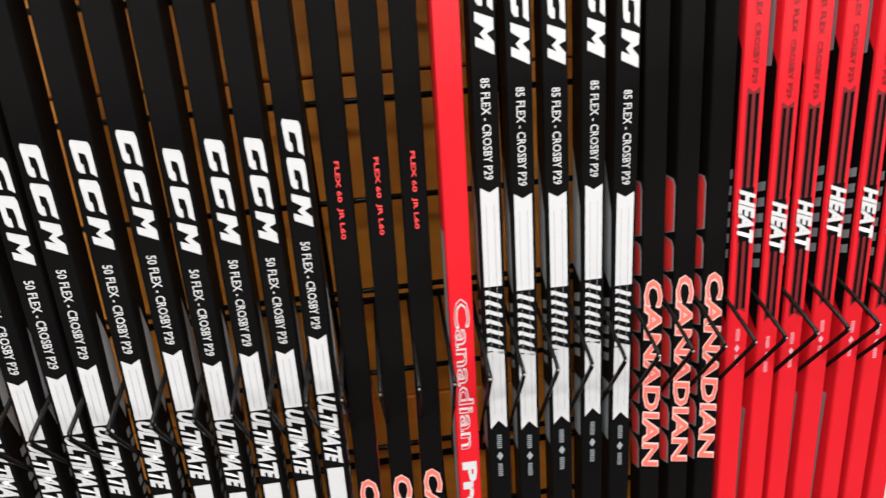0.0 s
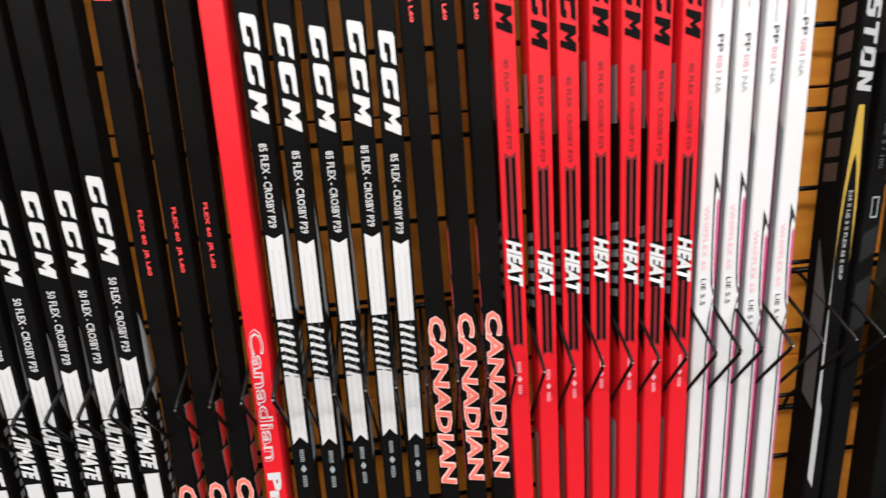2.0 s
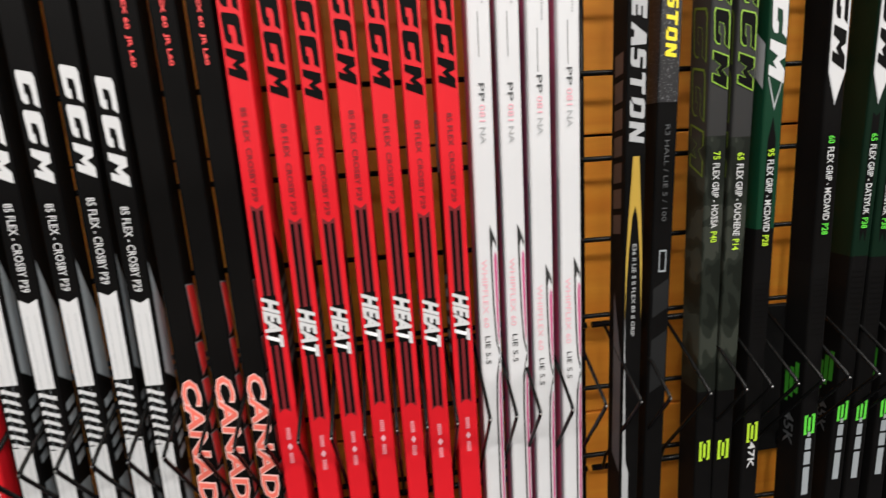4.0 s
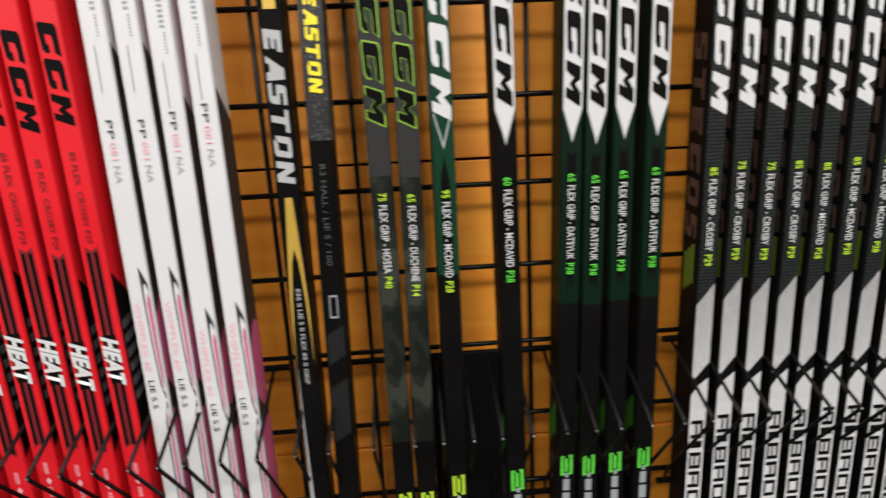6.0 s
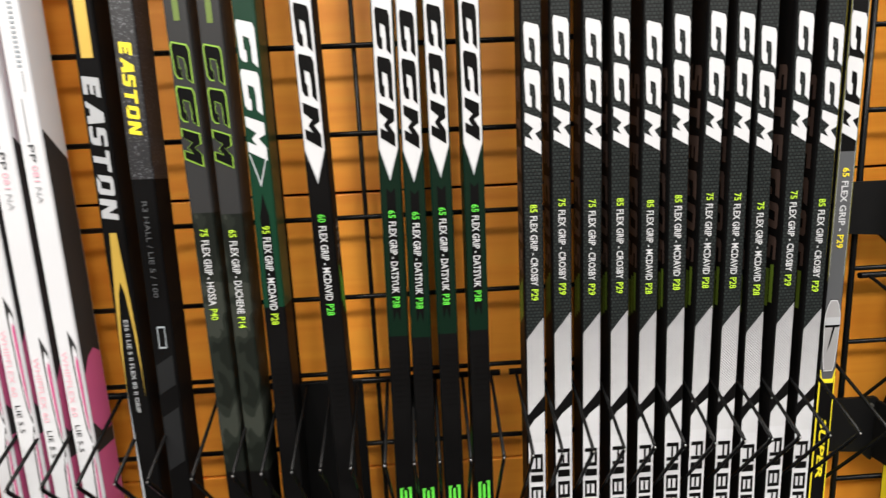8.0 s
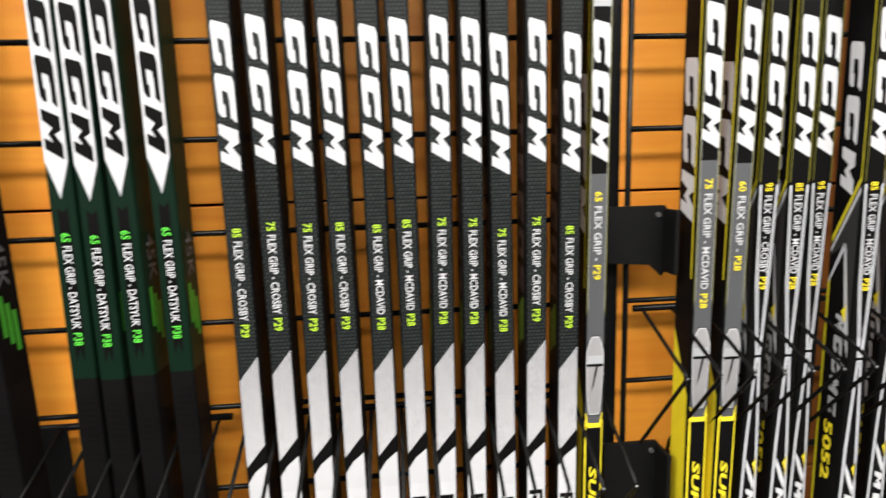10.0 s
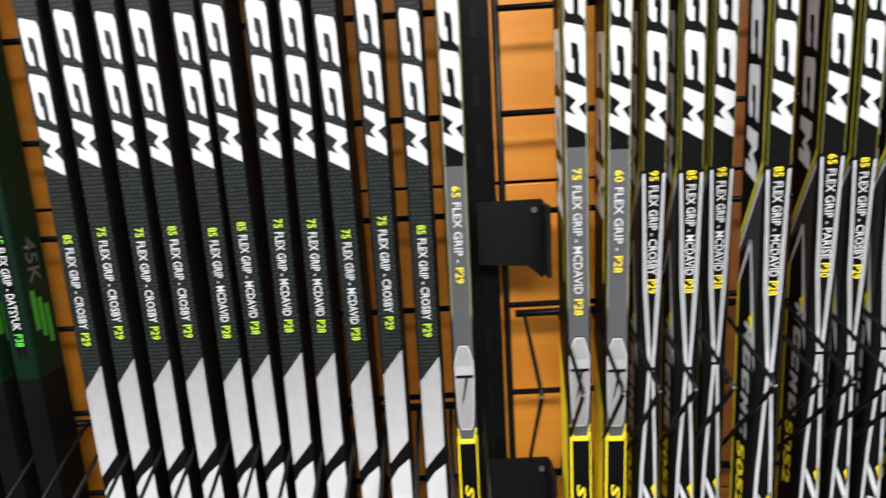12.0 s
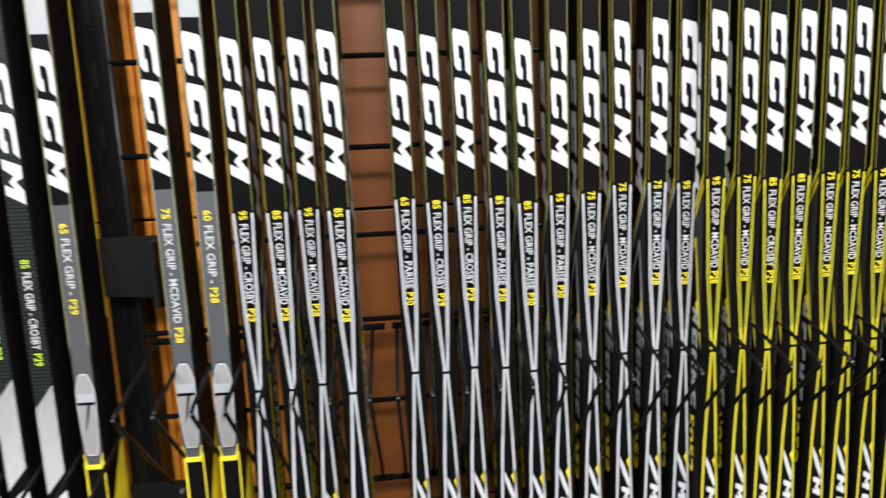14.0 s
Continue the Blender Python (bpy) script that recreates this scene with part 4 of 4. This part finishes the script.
deco(junior[0], "tag", "price_sticker", [[(-0.0020, 1.66), (0.0060, 1.66), (0.0060, 1.50), (0.0035, 1.50)]], WHITE, "white paper sticker", face="right", lift=0.0009)
row(broad_red_stick, [(1.7710, 1.172, 1.7, -0.092)], 1.168, 1.21)
row(panel_stick, [(1.8114, 1.4478, 1.31, -0.0855, 0), (1.8531, 1.4349, 1.09, -0.0822, 0), (1.8992, 1.431, 0.61, -0.0766, 0), (1.9447, 1.4352, 0.85, -0.0749, 0), (1.9845, 1.4212, 0.84, -0.0771, 0)], 1.430, 1.14, 0.7)
row(jr_stick, [(2.0287, 1.1575, -0.27, -0.0729, False), (2.0727, 1.1578, -0.4, -0.072, False), (2.115, 1.1568, -0.4, -0.0723, False)], 1.155, 1.01, 0.7)
row(red_lined_stick, [(2.1495, 1.5407, -0.38, -0.0761), (2.1943, 1.5181, -0.2, -0.076), (2.2374, 1.5139, -0.46, -0.0689), (2.2812, 1.5309, -0.34, -0.0704), (2.3241, 1.5237, -0.46, -0.0735),
                      (2.3646, 1.5134, -0.28, -0.076), (2.4064, 1.5202, -0.21, -0.076)], 1.527, 1.225)
row(white_stick, [(2.4504, 1.1418, 0.35, -0.0667, 1.130, 1.324, 1.512), (2.4904, 1.141, 0.1, -0.0669, 1.130, 1.324, 1.512)], 1.130, 1.29)
row(white_stick, [(2.5295, 1.0999, 0.18, -0.0683, 1.106, 1.282, 1.541), (2.5715, 1.1062, 0.03, -0.0693, 1.106, 1.282, 1.541)], 1.106, 1.29)
row(gold_stick, [(2.6618, 1.4183, 0.51, -0.076)], 1.421)
row(yellow_block_stick, [(2.7061, 1.5463, 1.07, -0.0735)], 1.542)
row(camo_stick, [(2.7848, 1.5011, -0.19, -0.0729, "75", "FLEX GRIP - HOSSA", "P40"), (2.8222, 1.4976, 0.43, -0.0709, "65", "FLEX GRIP - DUCHENE", "P14")], 1.502)
row(green_stick, [(2.8684, 1.4696, 0.17, -0.0718)], 1.470)
row(arrow_stick, [(2.9519, 1.471, -0.64, -0.085, "60", MC, "P28", MATTE)], 1.468)
row(arrow_stick, [(x, z, lean, y, "65", "FLEX GRIP - DATSYUK", "P38", DARKGREEN) for x, z, lean, y in ((3.042, 1.4696, 0.8, -0.06), (3.0764, 1.4655, 0.6, -0.06), (3.1162, 1.4701, 0.23, -0.063), (3.1624, 1.472, 0.27, -0.0603))], 1.468)
row(weave_stick, [(3.2479, 1.4967, 0.24, -0.059, "85", CR, "P29"), (3.2891, 1.5035, 0.02, -0.0571, "75", CR, "P29"), (3.3349, 1.4995, 0.19, -0.0552, "75", CR, "P29"), (3.376, 1.4996, -0.2, -0.0552, "85", CR, "P29"),
                  (3.4225, 1.4942, 0.03, -0.0506, "85", MC, "P28"), (3.4625, 1.4999, -0.36, -0.0565, "85", MC, "P28"), (3.5058, 1.501, 0.65, -0.0587, "75", MC, "P28"), (3.5475, 1.4985, 0.37, -0.0593, "75", MC, "P28"),
                  (3.5874, 1.4822, -0.36, -0.0538, "75", MC, "P28"), (3.6317, 1.497, 0.3, -0.0589, "75", CR, "P29"), (3.679, 1.4825, 0.38, -0.055, "85", CR, "P29")], 1.505, 1.35)
row(badge_stick, [(3.7223, 1.4945, 0.51, -0.0413, "65", "FLEX GRIP -", "P29"), (3.8647, 1.5078, 0.02, -0.065, "75", MC, "P28"), (3.9121, 1.5028, 0.74, -0.0623, "60", "FLEX GRIP -", "P28")], 1.505, 1.32)
row(silver_cross, [(3.9561, 1.4944, 0.5, -0.0562, "95", CR, "P29"), (4.001, 1.4926, 0.0, -0.0566, "85", MC, "P28"), (4.0397, 1.4939, 0.22, -0.0481, "95", MC, "P28"), (4.0846, 1.492, -0.12, -0.0834, "85", MC, "P28"),
                   (4.17, 1.5014, 0.04, -0.0473, "65", PA, "P30"), (4.2127, 1.4949, -0.15, -0.0408, "85", CR, "P29"), (4.2555, 1.5005, 0.15, -0.0419, "85", CR, "P29"),
                   (4.3004, 1.4966, 0.20, -0.0430, "85", PA, "P30"), (4.3399, 1.4870, -0.25, -0.0430, "85", PA, "P30"), (4.3855, 1.4959, 0.61, -0.0430, "95", PA, "P30"),
                   (4.4304, 1.4959, 0.60, -0.0430, "75", MC, "P28"), (4.4761, 1.5057, 0.20, -0.0430, "75", MC, "P28"), (4.5265, 1.5071, 1.03, -0.0430, "75", MC, "P28"), (4.5694, 1.5044, 0.82, -0.0430, "95", MC, "P28")], 1.495, 1.39)
row(yellow_cross, [(4.5997, 1.5083, 0.6, -0.065, "95", MC, "P28"), (4.6441, 1.5088, 0.6, -0.065, "75", MC, "P28"), (4.6827, 1.503, 0.6, -0.065, "85", CR, "P29"), (4.7236, 1.5064, 1.1, -0.065, "85", MC, "P28"),
                   (4.7683, 1.5068, 0.75, -0.065, "75", MC, "P28"), (4.8063, 1.5078, 0.6, -0.065, "75", MC, "P28"), (4.848, 1.508, 0.6, -0.065, "95", MC, "P28"), (4.890, 1.508, 0.6, -0.065, "85", MC, "P28")], 1.495, 1.39)


# ---------------------------------------------------------------- wire grid and stick holders
GRID_TOP, GRID_LOW = GRID_MID + MESH * 9, GRID_MID - MESH * 12
ROWS = [GRID_MID + MESH * i for i in range(-12, 10)]


def grid_panel(x0, x1, xs):
    """A welded wire grid panel with its upright edge rods."""
    g = tagged(new("wire_grid_panel"), "black powder-coated wire grid panel on the wooden wall", "grid panel", "wire grid panels")
    g.matrix_basis = pose(x0 * S, 0, 0)
    hor = shared(("hor", round(x1 - x0, 4)), lambda: rod_mesh([(0, 0, 0), ((x1 - x0) * S, 0, 0)], 0.0024))
    ver = shared("ver", lambda: rod_mesh([(0, 0, GRID_LOW - 0.02), (0, 0, GRID_TOP + 0.02)], 0.0022))
    for z in ROWS:
        add("cross_wire", hor, g).matrix_basis = pose(0, 0, z)
    for x in xs:
        add("upright_wire", ver, g).matrix_basis = pose((x - x0) * S, 0.0045, 0)
    for x in (x0, x1):
        add("edge_rod", shared("edge", lambda: rod_mesh([(0, 0, GRID_LOW - 0.03), (0, 0, GRID_TOP + 0.03)], 0.0026)), g).matrix_basis = pose((x - x0) * S, 0.0005, 0)
    # stand-offs that carry the panel on the wall
    for x in (x0 + 0.05, x1 - 0.05):
        for z in (ROWS[1], ROWS[-2]):
            add("stand_off", shared("standoff", lambda: rod_mesh([(0, 0.002, 0), (0, WALL_Y + 0.003, 0)], 0.004)), g).matrix_basis = pose((x - x0) * S, 0, z + 0.004)
    return g


def rod_mesh(pts, r, sides=8):
    me = bpy.data.meshes.new("rod")
    bm = bmesh.new()
    rod(bm, pts, r, sides)
    bmesh.ops.recalc_face_normals(bm, faces=bm.faces[:])
    bm.to_mesh(me)
    bm.free()
    me.materials.append(STEEL)
    return me


grid_panel(1.0, 2.225, [1.095 + 0.127 * i for i in range(9)])
grid_panel(2.24, 3.728, [2.365 + 0.127 * i for i in range(11)])
grid_panel(3.784, 5.25, [3.911 + 0.127 * i for i in range(11)])


def holder(x0, x1, zt, zm, zb, slots, tip_y=-0.078):
    """A stick holder: two rails hung on the grid with a bent wire prong between each pair of sticks."""
    h = tagged(new("stick_holder"), "black steel stick holder with bent wire prongs", "stick holder", "stick holders on the grid")
    h.matrix_basis = pose(x0 * S, 0, 0)
    zt, zm, zb = hz(zt), hz(zm) + 0.033, hz(zb)
    rail = shared(("rail", round(x1 - x0, 4)), lambda: rod_mesh([(0, 0, 0), ((x1 - x0) * S, 0, 0)], 0.0030, 10))
    for z in (zt, zb):
        add("rail", rail, h).matrix_basis = pose(0, -0.0015, z)
    prong = shared(("prong", zt, zb), lambda: rod_mesh([(0, -0.003, zt), (0, -0.010, zt - 0.002), (0, tip_y + 0.003, zm + 0.003), (0, tip_y, zm), (0, tip_y + 0.003, zm - 0.005), (0, -0.009, zb + 0.018), (0, -0.003, zb)], 0.0016))

    # small bright bead added as the highlight on a black prong's tip
    def bead():
        me = bpy.data.meshes.new("weld")
        bm = bmesh.new()
        bmesh.ops.create_icosphere(bm, subdivisions=1, radius=0.0012)
        bm.to_mesh(me)
        bm.free()
        me.materials.append(TIP)
        return me
    for x in slots:
        p = add("prong", prong, h)
        p.matrix_basis = pose((x - x0) * S, 0, 0)
        add("weld", shared("weld", bead), p, "bright bead as the highlight on the prong tip").matrix_basis = pose(0, tip_y - 0.0010, zm)
    return h


def between(xs, lead):
    """Prongs half-way between sticks and one beyond each end."""
    return [xs[0] - lead] + [(a + b) / 2 for a, b in zip(xs, xs[1:])] + [xs[-1] + lead]


holder(1.157, 1.790, 1.150, 1.024, 0.890, between([1.2065, 1.2505, 1.2955, 1.3310, 1.3790, 1.4260, 1.4705, 1.5110, 1.5545, 1.5958, 1.6370, 1.6855, 1.7288, 1.7710], 0.021))
holder(1.793, 2.222, 1.150, 1.024, 0.890, between([1.8135, 1.8555, 1.8985, 1.9420, 1.9835, 2.0282, 2.0715, 2.1147, 2.1515, 2.1975], 0.020))
holder(2.23, 2.62, 1.150, 1.024, 0.890, between([2.2390, 2.2835, 2.3250, 2.3645, 2.4080, 2.4545, 2.4825, 2.5215, 2.5755], 0.021))
holder(2.63, 3.20, 1.150, 1.024, 0.890, between([2.6695, 2.7135, 2.7895, 2.8250, 2.8680, 2.9080, 2.9470, 2.9920, 3.0420, 3.0740, 3.1130, 3.1623], 0.022))
holder(3.215, 3.745, 1.150, 1.024, 0.890, between([3.2475, 3.2880, 3.3350, 3.3770, 3.4227, 3.4640, 3.5105, 3.5505, 3.5895, 3.6325, 3.6777, 3.7215], 0.022))
holder(3.795, 4.13, 1.278, 1.165, 1.040, between([3.830, 3.8740, 3.9190, 3.9540, 3.9983, 4.0373, 4.088], 0.024))
holder(4.14, 4.96, 1.278, 1.165, 1.040, between([4.1690, 4.2125, 4.2550, 4.2985, 4.3385, 4.3835, 4.4285, 4.4720, 4.5230, 4.5630, 4.6030, 4.6465, 4.6860, 4.7285, 4.7725, 4.8115, 4.8530, 4.8950], 0.022))


# upright black post behind the joint of the panels
bm = box(bmesh.new(), 3.735 * S, 3.777 * S, 0.008, WALL_Y, 0.0, 2.30, 0.001)
post = tagged(part("upright_post", bm, STEEL), "black steel upright post between two grid panels", "post")
slot = part("slot", box(bmesh.new(), 3.753 * S, 3.760 * S, 0.0070, 0.0085, 0.0, 0.022), PLASTIC, post)
slot.location.z = 0.30
for i in range(1, 39):
    add("slot", slot.data, post).location.z = 0.30 + 0.05 * i


def bracket(z0, z1):
    """Folded black end plate of a holder with a hook and a bolt."""
    b = tagged(new("end_bracket"), "folded black plastic end bracket clipped to the grid", "bracket", "end brackets beside the post")
    b.matrix_basis = pose(3.80 * S, -0.006, hz(z0))
    h = hz(z1) - hz(z0)
    bm = bmesh.new()
    prof = [(-0.031, h), (0.019, h), (0.022, h - 0.004), (0.022, 0.002), (0.018, -0.004), (0.007, 0.006), (-0.031, 0.009)]
    fr = [bm.verts.new((x, -0.004, z)) for x, z in prof]
    bk = [bm.verts.new((x, 0.0, z)) for x, z in prof]
    bm.faces.new(fr), bm.faces.new(bk[::-1])
    for i in range(len(prof)):
        j = (i + 1) % len(prof)
        bm.faces.new((fr[j], fr[i], bk[i], bk[j]))
    bmesh.ops.recalc_face_normals(bm, faces=bm.faces[:])
    part("plate", bm, PLASTIC, b)
    part("flange", box(bmesh.new(), 0.018, 0.022, -0.024, -0.004, 0.0, h - 0.003, 0.001), PLASTIC, b)
    bm = bmesh.new()
    bmesh.ops.create_cone(bm, cap_ends=True, segments=12, radius1=0.0024, radius2=0.002, depth=0.002, matrix=pose(0.013, -0.005, h - 0.008, 90))
    part("bolt", bm, TIP, b)
    part("hook", rod(bmesh.new(), [(-0.012, -0.002, h * 0.55), (-0.012, 0.008, h * 0.64), (-0.012, 0.011, h * 0.55)], 0.0018), STEEL, b)


bracket(1.336, 1.432)
bracket(0.962, 1.070)
bm = box(bmesh.new(), 1.702, 1.786, -0.0048, -0.0028, hz(0.885), 1.260, 0.0006)
plate = tagged(part("mounting_plate", bm, PLASTIC), "flat black mounting plate on the wire grid", "plate")

# wooden boards of the wall; right of x 2.4 shade is put into their colour
BOARD_H = 0.295
z = 0.26
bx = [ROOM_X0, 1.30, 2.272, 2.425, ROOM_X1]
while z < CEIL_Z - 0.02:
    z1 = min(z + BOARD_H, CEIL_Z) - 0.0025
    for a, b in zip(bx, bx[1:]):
        part("board", box(bmesh.new(), a + 0.001, b - 0.001, WALL_Y, WALL_Y + 0.018, z, z1, 0.0012), SHADEWOOD if a > 2.4 else WOOD, wall)
    z += BOARD_H
